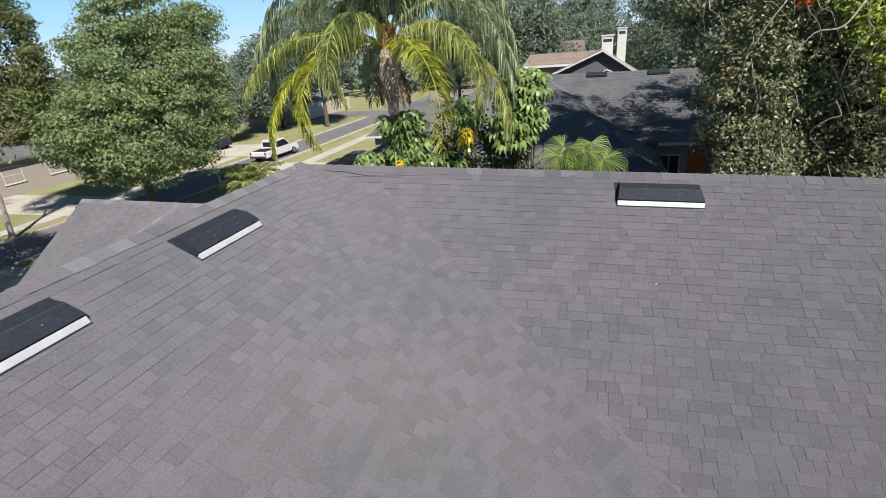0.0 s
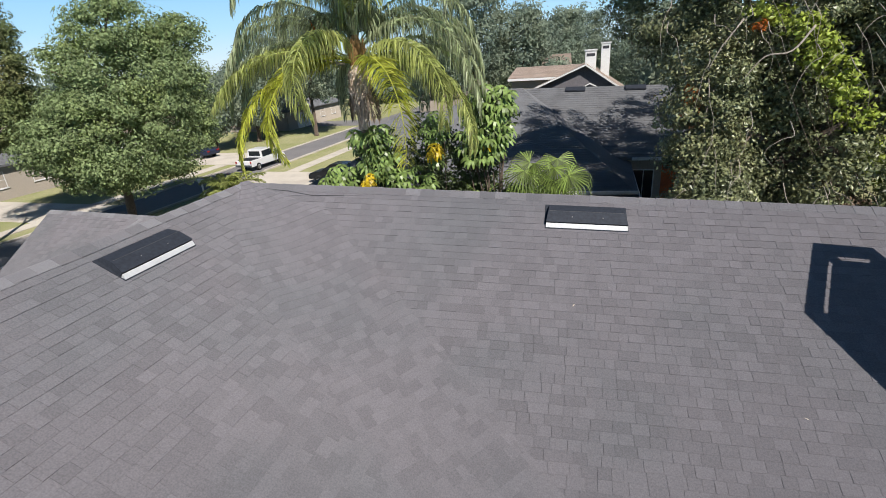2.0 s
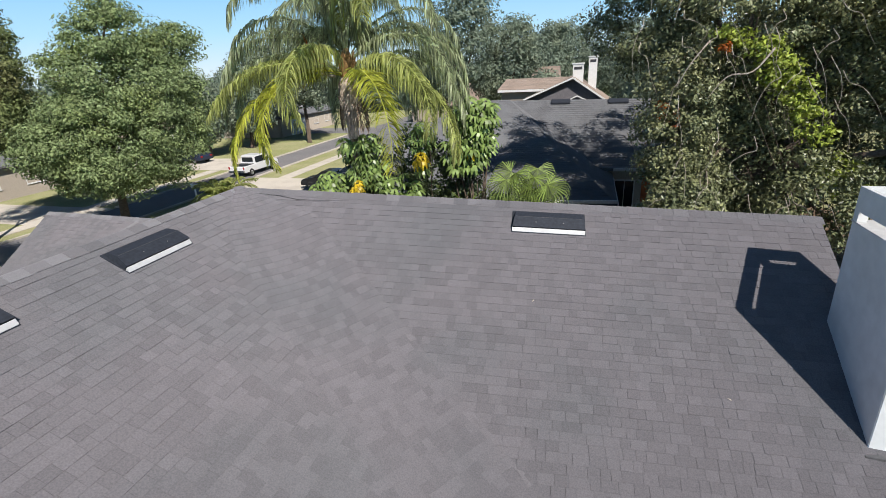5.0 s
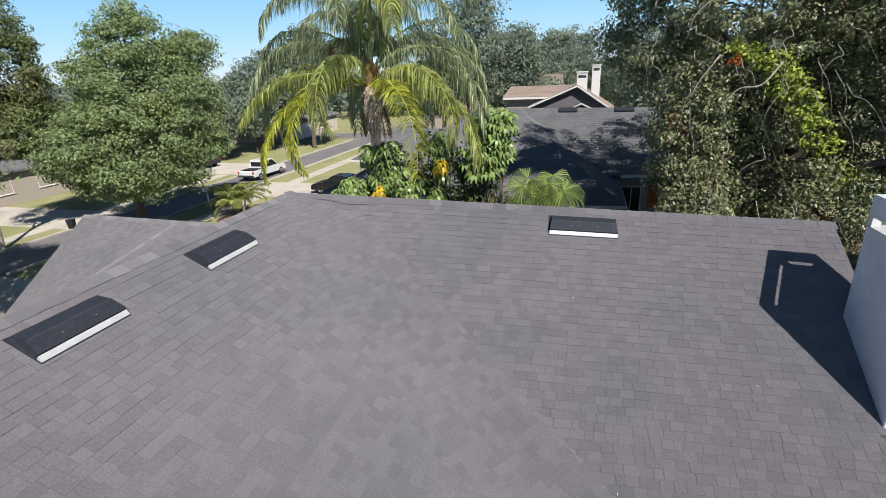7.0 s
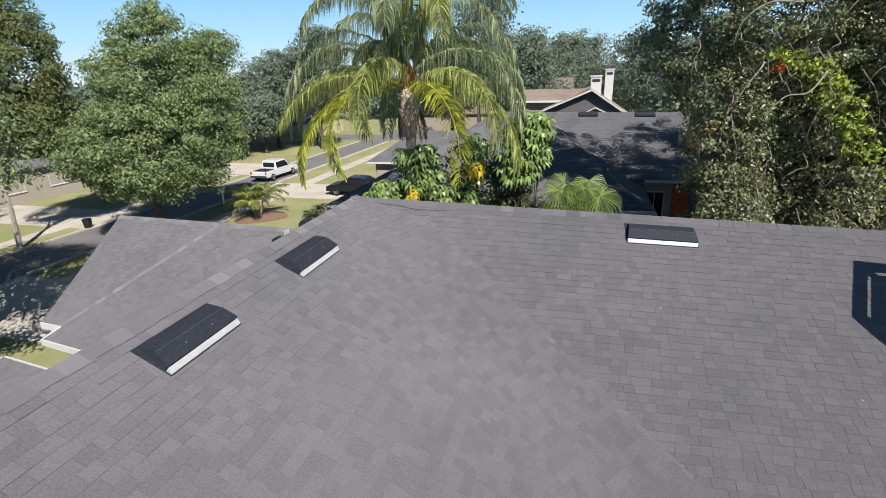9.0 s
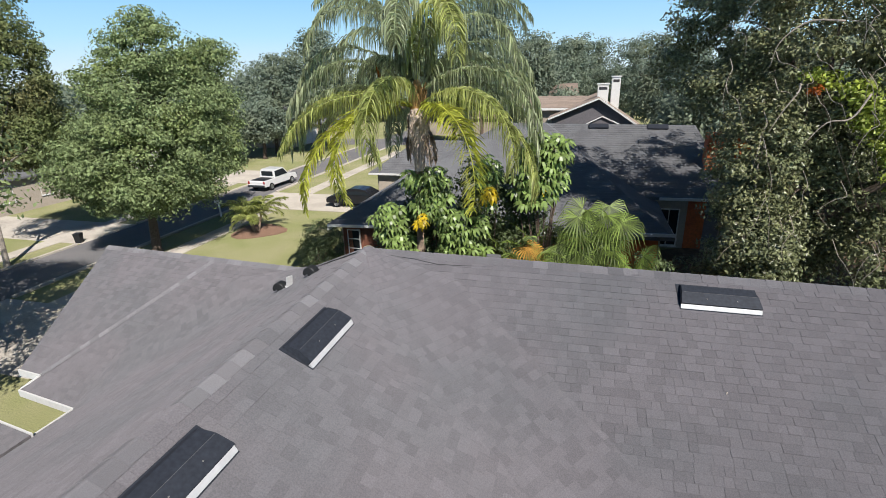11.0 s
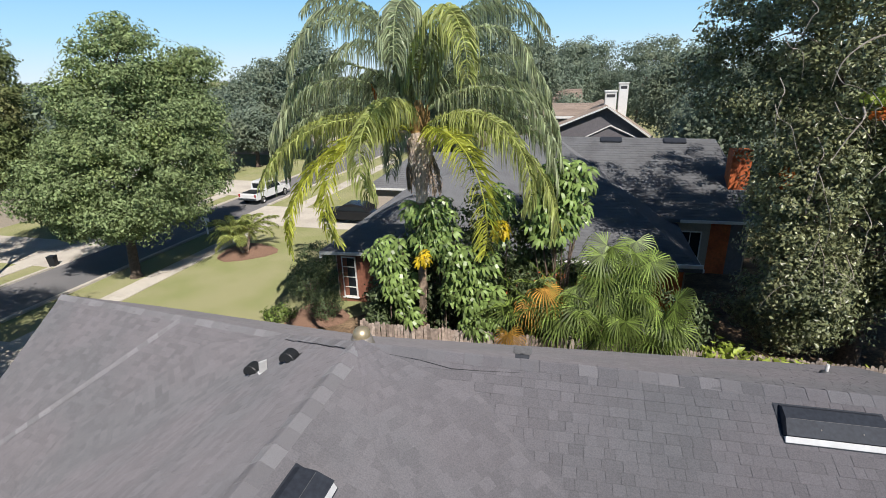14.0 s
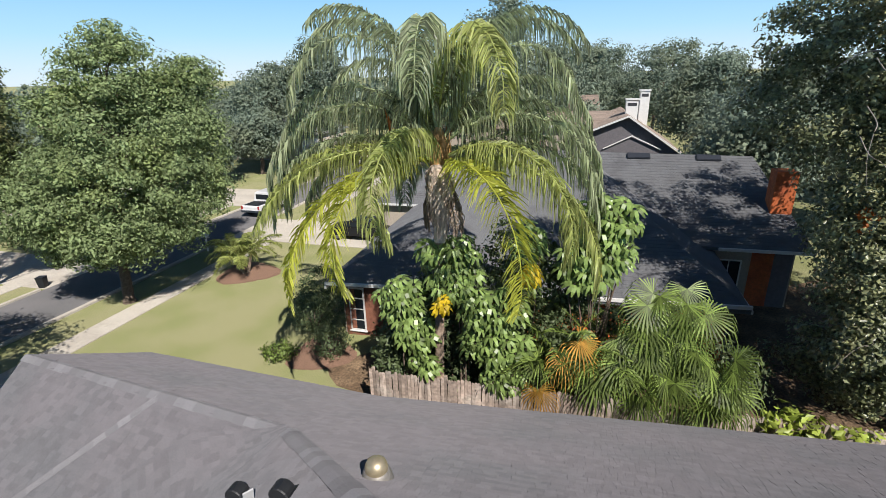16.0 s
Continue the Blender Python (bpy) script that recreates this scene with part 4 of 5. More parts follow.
# ---- next house to the north ----
def next_house():
    ob = tagged(empty("house", (-4, 28, 0)), "single-storey stucco house with a grey shingle hip roof in dappled shade", "house")
    sw, se, ap = V3(-13.2, 20.3, 2.6), V3(2.9, 21.6, 2.4), V3(-3.6, 33.0, 6.25)
    apw, nwc = V3(-6.2, 33.0, 6.25), V3(-13.8, 42.0, 2.4)
    roof_part(ob, (sw, se, ap, apw), NB_SHINGLE, 1)
    roof_part(ob, (nwc, sw, apw, apw + V3(0, 0.1, 0)), NB_SHINGLE, 2)
    roof_part(ob, (se, V3(2.9, 27.4, 2.6), ap + V3(0.1, 0.1, -0.02), ap), NB_SHINGLE, 3)
    roof_part(ob, (V3(1.0, 26.8, 2.98), V3(6.7, 26.9, 2.98), V3(5.4, 33.0, 6.1), V3(-3.6, 33.0, 6.2)), NB_SHINGLE, 4)
    roof_part(ob, (V3(6.7, 40, 2.6), nwc, apw, V3(5.4, 33.0, 6.1)), NB_SHINGLE, 5)
    g0, g1, g2, g3 = V3(-16.4, 33.0, 2.62), V3(-9.4, 33.0, 2.62), V3(-9.4, 37.6, 4.45), V3(-13.9, 37.6, 4.45)
    roof_part(ob, (g0, g1, g2, g3), NB_SHINGLE, 6)
    roof_part(ob, (V3(-16.4, 42.2, 2.62), g0, g3, g3 + V3(0, 0.1, 0)), NB_SHINGLE, 7)
    for a, b in ((sw, se), (g0, g1), (se, V3(2.9, 27.4, 2.6)), (V3(2.9, 26.8, 2.98), V3(6.7, 26.9, 2.98)), (nwc, sw)):
        d = b - a
        part("gutter", box((0, -0.07, -0.14), (d.length, 0.03, 0.0), 0.01, Matrix.Translation(a) @ Matrix.Rotation(math.atan2(d.y, d.x), 4, "Z")), WHITE_PAINT, ob)
    # first stretch of wall carries the stucco colour with painted shade
    for x0, y0, x1, y1, h, mt in ((-12.6, 20.8, -5.0, 21.45, 2.5, SHADED_TERRACOTTA), (-5.0, 21.45, 2.3, 22.1, 2.5, TERRACOTTA), (2.3, 22.1, 2.3, 27.5, 2.4, STUCCO), (2.3, 27.5, 4.45, 27.5, 2.95, STUCCO), (4.45, 27.5, 5.35, 27.5, 2.95, TERRACOTTA), (5.35, 27.5, 6.1, 27.5, 2.95, GREY_SIDING), (6.1, 27.5, 6.1, 39.4, 2.9, STUCCO),
                                  (6.1, 39.4, -13.2, 41.4, 2.4, STUCCO), (-13.2, 41.4, -12.6, 20.8, 2.4, STUCCO)):
        wall_part(ob, x0, y0, x1, y1, h, mt)
    for a in ((-15.8, 33.5, -13.3, 33.5), (-15.8, 41.8, -15.8, 33.5)):
        wall_part(ob, *a, 2.6, STUCCO)
    window_unit(ob, Matrix.Translation((-12.05, 20.74, 0.25)), 0.7, 2.0, 1, 4)
    window_unit(ob, Matrix.Translation((3.3, 27.38, 0.15)), 1.6, 2.1, 3, 1)
    window_unit(ob, Matrix.Translation((-3.0, 21.62, 0.8)), 1.6, 1.2, 2, 2)
    part("chimney", box((5.35, 29.0, 0), (6.25, 29.9, 6.05), 0.02), TERRACOTTA, ob, "orange stucco chimney")
    for x, t in ((0.34, 0.92), (0.74, 0.92)):
        c = (V3(1.0, 26.8, 2.98), V3(6.7, 26.9, 2.98), V3(5.4, 33.0, 6.1), V3(-3.6, 33.0, 6.2))
        bm = box((-0.6, -0.02, 0.01), (0.6, 0.45, 0.13), 0.03)
        bmesh.ops.transform(bm, matrix=frame_on(c, x, t), verts=bm.verts)
        part("roof_vent", bm, BLACK_METAL, ob)
    part("garage_door", box((-15.96, 34.6, 0), (-15.9, 39.2, 2.15), 0.01), DARK_DOOR, ob)
    return ob


next_house()


def far_house():
    ob = tagged(empty("house", (-1, 50, 0)), "far house with a dark grey gable and brown shingle roof", "house")
    pk, l, r = V3(0.09, 46, 7.13), V3(-4.18, 46, 5.39), V3(4.62, 46, 4.04)
    part("gable_wall", ([V3(x, 46.0 + dy, z) for dy in (0.1, 0.3) for x, z in ((l.x + 0.3, 0), (r.x - 0.3, 0), (r.x - 0.3, r.z), (pk.x, pk.z - 0.1), (l.x + 0.3, l.z))], [(0, 1, 2, 3, 4), (9, 8, 7, 6, 5)] + [(i, i + 5, (i + 1) % 5 + 5, (i + 1) % 5) for i in range(5)]), GREY_SIDING, ob)
    for a in (l, r):
        roof_part(ob, (V3(a.x, 45.6, a.z), V3(a.x, 56, a.z), V3(pk.x, 56, pk.z), V3(pk.x, 45.6, pk.z)), BROWN_SHINGLE, 6, 0.4, 1.0)
        d = pk - a
        part("barge_board", tube([V3(a.x, 45.55, a.z - 0.05), V3(pk.x, 45.55, pk.z - 0.05)], [0.09, 0.09], 4), WHITE_PAINT, ob)
        part("gable_trim", tube([V3(pk.x + 0.4 + (a.x - pk.x) * 0.5, 45.95, 4.5), V3(pk.x + 0.4, 45.95, 5.55)], [0.06, 0.06], 4), WHITE_PAINT, ob)
    roof_part(ob, (V3(-7.0, 48.6, 6.14), V3(-0.5, 48.6, 6.14), V3(-0.5, 53, 6.98), V3(-6.8, 53, 6.98)), BROWN_SHINGLE, 7, 0.4, 1.0)
    roof_part(ob, (V3(-5.2, 60, 6.35), V3(-1.6, 60, 6.35), V3(-1.9, 63, 7.95), V3(-4.9, 63, 7.95)), BROWN_SHINGLE, 8, 0.4, 1.0)
    wall_part(ob, -5.0, 60.4, -1.8, 60.4, 6.3, STUCCO)
    part("eave_board", box((-7.0, 48.5, 5.90), (-0.5, 48.6, 6.10)), WHITE_PAINT, ob)
    wall_part(ob, -6.7, 49.2, -0.6, 49.2, 6.05, STUCCO)
    for x, y, h, w in ((0.45, 48.4, 8.15, 0.95), (1.75, 52.0, 8.7, 0.8)):
        ch = part("chimney", box((x - w / 2, y - 0.4, 5.0), (x + w / 2, y + 0.4, h), 0.02), WHITE_PAINT, ob, "white painted chimney")
        part("chimney_cap", box((x - w / 2 - 0.08, y - 0.48, h), (x + w / 2 + 0.08, y + 0.48, h + 0.12), 0.02), WHITE_PAINT, ch)
        part("chimney_slot", box((x - w / 2 + 0.12, y - 0.415, h - 0.45), (x + w / 2 - 0.12, y - 0.39, h - 0.2)), DARK_DOOR, ch)
    return ob


far_house()


def street_house(x, y, w, d, h, label, roofmat, wallmat, face=1):
    """A plain house along the street: walls, hip roof, garage door and windows towards the road."""
    ob = tagged(empty("house", (x, y, 0)), label, "house")
    x0, x1, y0, y1 = x - d / 2, x + d / 2, y - w / 2, y + w / 2
    for a in ((x0, y0, x1, y0), (x1, y0, x1, y1), (x1, y1, x0, y1), (x0, y1, x0, y0)):
        wall_part(ob, *a, h, wallmat)
    o, rz = 0.5, h + d * 0.25
    a, b, c, e = V3(x0 - o, y0 - o, h), V3(x1 + o, y0 - o, h), V3(x1 + o, y1 + o, h), V3(x0 - o, y1 + o, h)
    r0, r1 = V3(x, y0 + d * 0.45, rz), V3(x, y1 - d * 0.45, rz)
    for c4 in ((b, c, r1, r0), (e, a, r0, r1), (a, b, r0 + V3(0.02, 0, 0), r0), (c, e, r1, r1 + V3(0.02, 0, 0))):
        roof_part(ob, c4, roofmat, 9, 0.4, 1.0)
    fx = x1 if face > 0 else x0
    part("garage_door", box((fx - 0.12, y - w * 0.35, 0), (fx + 0.13, y - w * 0.35 + 4.6, 2.2), 0.01), WHITE_PAINT, ob)
    for k in range(2):
        m = Matrix.Translation((fx + 0.08 * face, y + w * (0.12 + 0.22 * k), 0.9)) @ Matrix.Rotation(radians(90 * face), 4, "Z")
        window_unit(ob, m, 1.5, 1.3, 2, 2)
    return ob


street_house(-49.0, 24.0, 16, 11, 2.7, "pale stucco house across the street with a grey roof", NB_SHINGLE, STUCCO)
street_house(-55.0, 46.0, 15, 11, 2.7, "pale house far across the street", BROWN_SHINGLE, WHITE_PAINT)
street_house(-46.0, 70.0, 16, 11, 2.7, "pale house at the far end of the street", NB_SHINGLE, STUCCO)
street_house(-19.0, 84.0, 12, 14, 2.7, "far pale house beyond the cross street", BROWN_SHINGLE, STUCCO)


# ---- fence ----
def fence():
    ob = tagged(empty("fence", (-4, 16, 0)), "weathered grey-brown wooden picket fence between the gardens", "fence")
    x, k = -9.4, 0
    rng = np.random.default_rng(5)
    while x < 10.0:
        y = 15.95 + (x + 9.4) * 0.03
        h = 1.76 + rng.uniform(-0.07, 0.04)
        w = 0.095 + rng.uniform(-0.008, 0.008)
        vs = [(x, y, 0.03), (x + w, y, 0.03), (x + w, y, h - 0.04), (x + w - 0.02, y, h - rng.uniform(0, 0.03)), (x + 0.02, y, h), (x, y, h - 0.03)]
        vs += [(a, b + 0.018 + 0.0, c) for a, b, c in vs]
        fs = [(0, 1, 2, 3, 4, 5), (11, 10, 9, 8, 7, 6)] + [(i, i + 6, (i + 1) % 6 + 6, (i + 1) % 6) for i in range(6)]
        lean = rng.uniform(-0.012, 0.012)
        part("picket", ([(a + c * lean, b + rng.uniform(-0.004, 0.004), c) for a, b, c in vs], fs), FENCE_WOOD, ob)
        x += w + 0.012
        k += 1
    for i in range(9):
        px = -9.35 + i * 2.4
        py = 16.02 + (px + 9.4) * 0.03
        part("post", box((px, py, -0.2), (px + 0.09, py + 0.09, 1.78), 0.006), FENCE_WOOD, ob)
    for z in (0.35, 0.95, 1.55):
        a = V3(-9.4, 15.97, z)
        part("rail", box((0, 0.0, 0), (19.4, 0.04, 0.09), 0.004, Matrix.Translation(a) @ Matrix.Rotation(math.atan2(0.03, 1), 4, "Z")), FENCE_WOOD, ob)
    return ob


fence()


# ---- palms and garden plants behind the fence ----
fr = []
# azimuth, rise, length, bend of each frond, from the upright heart leaves down to the old yellow ones
for az, rise, length, bend, tone in ((36, 84, 6.0, 164, PALM_LEAF), (304, 83, 6.1, 196, PALM_MID), (279, 92, 5.9, 205, PALM_LEAF), (164, 80, 6.0, 141, PALM_LEAF), (168, 80, 5.2, 202, PALM_LEAF),
                                     (59, 50, 5.8, 138, PALM_LEAF), (33, 86, 6.2, 161, PALM_LEAF), (161, 79, 6.2, 122, PALM_LEAF), (225, 84, 5.6, 185, PALM_LEAF), (350, 82, 5.4, 195, PALM_LEAF),
                                     (80, 80, 5.6, 170, PALM_LEAF), (120, 78, 5.8, 165, PALM_LEAF), (100, 55, 5.4, 145, PALM_LEAF), (140, 50, 5.5, 140, PALM_LEAF),
                                     (200, 40, 5.9, 146, PALM_LEAF), (212, 48, 5.7, 165, PALM_LEAF), (225, 22, 5.5, 94, PALM_MID), (9, 32, 5.8, 143, PALM_LEAF), (352, 40, 5.6, 160, PALM_LEAF), (20, 45, 5.6, 150, PALM_LEAF),
                                     (258, 36, 5.2, 196, PALM_MID), (344, 13, 6.2, 126, PALM_MID), (228, 7, 6.2, 116, PALM_YELLOW), (213, 26, 5.3, 104, PALM_MID), (240, 16, 5.8, 160, PALM_YELLOW), (312, 12, 5.9, 138, PALM_YELLOW),
                                     (180, 20, 5.2, 120, PALM_LEAF), (192, 32, 5.6, 138, PALM_LEAF), (208, 34, 5.8, 142, PALM_LEAF), (2, 26, 5.7, 138, PALM_LEAF), (14, 38, 5.7, 146, PALM_LEAF), (200, 60, 5.6, 168, PALM_LEAF), (20, 62, 5.6, 165, PALM_LEAF), (75, 15, 5.0, 110, PALM_LEAF), (125, 12, 5.0, 110, PALM_LEAF), (332, 30, 5.8, 155, PALM_MID)):
    fr.append((radians(az), radians(rise), length, radians(bend), tone))
feather_palm((-7.3, 16.7, 0), (-6.97, 16.25, 8.45), fr, "tall queen palm with a ragged trunk and drooping yellow-green fronds", 22)

def dwarf_palm(base, label, seed):
    rng = np.random.default_rng(seed)
    ob = tagged(empty("dwarf_palm", base), label, "palm")
    b = Vector(base)
    for dx, dy, h in ((-0.35, 0.0, 1.3), (0.3, 0.15, 1.5), (0.05, -0.3, 1.1)):
        t = b + Vector((dx * 1.6, dy * 1.6, h))
        part("trunk", tube([b + Vector((dx * 0.4, dy * 0.4, -0.05)), b.lerp(t, 0.5) + Vector((dx * 0.3, dy * 0.3, 0)), t], [0.09, 0.07, 0.07], 9), PALM_BARK, ob)
        for k in range(13):
            part("frond", feather_frond(t, rng.uniform(0, 6.28), radians(rng.uniform(5, 75)), rng.uniform(1.4, 1.9), radians(rng.uniform(60, 105)), rng, 40, 0.40, 0.3), PALM_MID, ob)
    return ob


dwarf_palm((-21.5, 25.8, 0.04), "small triple-trunked dwarf palm in a mulch bed", 31)


def whorl_cloud(rng, x, y, z, rx, ry, rz, n, yellow=0.0, apart=0.29):
    """Places for whorls on the sunny side of an ellipsoid, kept apart so that each umbrella can be told from the next."""
    out = []
    for _ in range(n * 25):
        d = rng.normal(size=3)
        d /= np.linalg.norm(d)
        r = rng.uniform(0.6, 1.0)
        p = (x + d[0] * r * rx, y - abs(d[1]) * r * ry * 0.8 + 0.2, z + d[2] * r * rz)
        if len(out) < n and all(math.dist(p, q[:3]) > apart for q in out):
            out.append((*p, rng.uniform() < yellow))
    return out


grng = np.random.default_rng(33)
umbrella_shrub((-8.3, 16.9, 0), whorl_cloud(grng, -8.4, 16.3, 4.2, 0.72, 0.5, 0.6, 55) + whorl_cloud(grng, -7.95, 16.2, 3.1, 0.6, 0.4, 0.55, 36) + whorl_cloud(grng, -7.6, 16.1, 2.1, 0.45, 0.3, 0.35, 19), "glossy green umbrella shrub against the fence", 1, 0.33)
umbrella_shrub((-6.6, 17.2, 0), whorl_cloud(grng, -6.75, 16.2, 5.75, 0.88, 0.5, 0.6, 70) + whorl_cloud(grng, -6.65, 16.2, 4.85, 0.8, 0.45, 0.55, 58), "tall glossy umbrella shrub below the palm", 2, 0.33)
umbrella_shrub((-6.8, 16.4, 0), [(-6.85, 15.8, 4.55, True), (-6.75, 15.75, 4.35, True), (-6.95, 15.8, 4.3, True), (-6.8, 15.7, 4.45, True), (-6.6, 16.4, 1.2, False)], "yellowing umbrella leaves low on a bare stem", 3, 0.27)
umbrella_shrub((-5.4, 16.9, 0), whorl_cloud(grng, -5.5, 16.2, 4.15, 0.98, 0.5, 0.65, 74) + whorl_cloud(grng, -5.4, 16.2, 3.0, 0.9, 0.5, 0.65, 58) + whorl_cloud(grng, -5.15, 16.1, 1.9, 0.65, 0.4, 0.5, 30), "dense green umbrella shrub behind the fence", 4, 0.33)
umbrella_shrub((-4.4, 17.4, 0), whorl_cloud(grng, -4.6, 16.9, 6.0, 0.5, 0.4, 0.55, 22) + [(-4.4, 16.2, 5.55, True), (-4.3, 16.15, 5.4, True), (-4.5, 16.2, 5.3, True), (-4.4, 16.3, 5.0, False)], "slim umbrella shrub with a yellow tuft", 6, 0.30)
umbrella_shrub((-2.7, 18.0, 0), whorl_cloud(grng, -2.6, 16.9, 6.85, 0.9, 0.6, 0.65, 72) + whorl_cloud(grng, -2.7, 16.8, 5.95, 1.05, 0.5, 0.6, 76) + whorl_cloud(grng, -2.95, 16.8, 5.2, 0.85, 0.45, 0.4, 34, 0.2), "tall umbrella shrub with yellow lower leaves", 5, 0.33)


def fans(rng, x, y, z, rx, ry, rz, n, dry=0.0):
    return [(x + rng.uniform(-rx, rx), y + rng.uniform(-ry, ry), z + rng.uniform(-rz, rz), rng.uniform() < dry) for _ in range(n)]


fan_palm((-2.2, 17.0, 0), [(-2.44, 15.95, 2.55, False), (-1.9, 16.1, 3.0, False)] + fans(grng, -2.2, 16.6, 2.9, 0.7, 0.4, 0.8, 9, 0.0), "green fan palm spreading over the fence", 6, 0.92)
fan_palm((-0.9, 16.9, 0), [(-1.1, 15.75, 2.35, False), (-0.5, 15.9, 2.7, False), (-1.2, 16.2, 3.4, False)] + fans(grng, -0.8, 16.5, 2.9, 0.8, 0.5, 1.0, 12, 0.0), "bright green fan palm at the fence", 7, 0.90)
fan_palm((0.7, 16.9, 0), [(0.62, 15.75, 2.2, False), (1.0, 16.0, 2.6, False)] + fans(grng, 0.5, 16.4, 2.6, 0.7, 0.5, 0.9, 12, 0.0), "bright green fan palm at the fence", 8, 0.85)
fan_palm((-0.4, 17.6, 0), fans(grng, -0.5, 16.9, 4.3, 1.0, 0.5, 0.6, 14, 0.0), "tall fan palm in the garden", 9, 0.85)
fan_palm((-3.9, 16.6, 0), [(-4.05, 15.82, 1.95, True), (-3.4, 16.1, 3.0, True), (-3.0, 16.2, 3.5, True), (-4.1, 16.3, 2.6, False), (-2.9, 16.4, 2.4, False)], "fan palm with a dry orange-brown fan hanging over the fence", 10, 0.85)
for bx, by, az0, sd in ((-3.4, 16.9, 0.4, 41), (-2.5, 17.2, 1.0, 42)):
    rng_ = np.random.default_rng(sd)
    ob_ = tagged(empty("areca_palm", (bx, by, 0)), "feathery green areca palm clump", "palm")
    for k in range(12):
        part("frond", feather_frond((bx, by, 1.6), az0 + k * 0.52, radians(rng_.uniform(60, 88)), rng_.uniform(2.4, 3.4), radians(rng_.uniform(70, 110)), rng_, 30, 0.45, 0.35), FAN_LEAF, ob_)
    part("stalk_bundle", join([tube([(bx, by, 0), (bx + 0.1 * math.cos(k), by + 0.1 * math.sin(k), 1.65)], [0.035, 0.03], 6) for k in range(6)]), FAN_LEAF, ob_)

leafy_shrub("vine_patch", (3.4, 16.9, 0), [(2.6, 16.4, 1.55, 0.8, 0.4, 0.45, 34), (3.9, 16.5, 1.35, 0.7, 0.4, 0.35, 16), (6.0, 16.7, 1.2, 0.9, 0.4, 0.4, 12)], VINE_LEAF, 8, 0.26, "large bright green vine leaves along the fence", 51, 0.16, "vine")
leafy_shrub("shrub", (-12.4, 18.9, 0.05), [(-12.4, 18.9, 0.75, 0.75, 0.75, 0.7, 130)], SHRUB_LEAF, 14, 0.09, "round green shrub in the mulch bed", 52)
leafy_shrub("shrub", (-14.0, 20.4, 0.05), [(-14.0, 20.4, 1.0, 1.0, 0.9, 0.9, 160), (-13.2, 21.0, 1.3, 0.9, 0.7, 0.9, 120)], SHRUB_LEAF, 14, 0.10, "dark green shrubs beside the next house", 53)
leafy_shrub("shrub", (-14.4, 18.3, 0.05), [(-14.4, 18.3, 0.35, 0.7, 0.6, 0.35, 70)], FAN_LEAF, 10, 0.12, "low strappy plants in the mulch bed", 54)
leafy_shrub("hedge", (-15.6, 23.6, 0), [(-15.6, 23.6, 0.8, 0.8, 2.0, 0.8, 200)], SHRUB_LEAF, 14, 0.10, "dark green hedge along the next house", 55, 0.16, "hedge")
leafy_shrub("shrub", (-5.5, 18.8, 0), [(-8.7, 18.4, 1.6, 1.5, 0.8, 1.5, 170), (-5.2, 18.6, 1.7, 1.8, 0.8, 1.6, 200), (-1.5, 19.0, 1.7, 1.8, 0.8, 1.5, 160), (1.5, 18.8, 1.4, 1.4, 0.8, 1.2, 110), (-6.7, 17.4, 2.4, 1.2, 0.5, 2.3, 300), (-7.6, 17.1, 3.2, 0.9, 0.5, 1.6, 150), (-8.4, 17.2, 2.2, 0.9, 0.5, 2.0, 160), (-4.6, 17.5, 2.4, 1.3, 0.5, 2.0, 200), (-4.3, 17.9, 4.4, 1.3, 0.5, 1.6, 230), (-2.65, 17.3, 6.3, 0.8, 0.35, 1.0, 130), (-6.7, 16.75, 5.3, 0.75, 0.3, 0.9, 120), (-5.2, 17.6, 5.0, 0.8, 0.4, 1.4, 110), (-3.2, 17.9, 4.4, 0.9, 0.4, 1.2, 110), (-1.2, 17.9, 3.2, 1.4, 0.5, 1.2, 110), (-9.0, 16.9, 1.3, 0.6, 0.5, 1.2, 60), (-3.7, 17.4, 1.8, 0.9, 0.5, 1.7, 150)], SHRUB_LEAF, 14, 0.16, "dark understorey shrubs in the garden shade", 56, 0.2)

# ---- trees ----
branch_tree("oak_tree", (-25.0, 21.2, 0), 11.5, [(-24.6, 21.9, 5.6, 4.4, 4.2, 3.3, 190), (-23.9, 22.3, 8.2, 3.4, 3.3, 2.8, 130), (-24.0, 22.5, 10.5, 2.2, 2.2, 1.9, 64), (-24.1, 22.5, 12.2, 0.8, 0.9, 0.9, 14), (-22.6, 25.0, 10.5, 0.8, 0.9, 1.7, 26), (-22.2, 26.2, 10.6, 0.35, 0.4, 1.0, 9), (-23.2, 24.0, 9.8, 1.3, 1.3, 1.3, 30), (-24.3, 21.6, 7.0, 3.9, 3.4, 1.0, 70),
            (-25.6, 20.7, 8.9, 1.3, 1.3, 1.6, 32), (-22.3, 23.4, 5.4, 1.9, 2.0, 2.6, 70), (-25.9, 18.9, 5.0, 1.8, 1.7, 1.7, 46), (-24.0, 20.2, 4.1, 3.1, 2.3, 1.5, 80), (-22.2, 24.8, 7.6, 1.3, 1.4, 1.9, 40)],
            OAK_LEAF, 150, 0.16, "broad dense green oak tree on the verge beside the street", 61, 0.46, 0.25)
branch_tree("street_tree", (-31.6, 17.5, 0), 13.0, [(-31.6, 20.4, 9.6, 2.1, 2.1, 3.8, 210), (-31.3, 20.8, 6.6, 2.2, 2.0, 1.9, 140), (-31.5, 20.6, 13.6, 1.2, 1.2, 2.4, 60), (-33.2, 19.2, 7.2, 2.0, 1.8, 3.0, 90)],
            OLIVE_LEAF, 120, 0.16, "tall olive-green tree across the street", 62, 0.42, 0.14, bark=PALE_BARK)
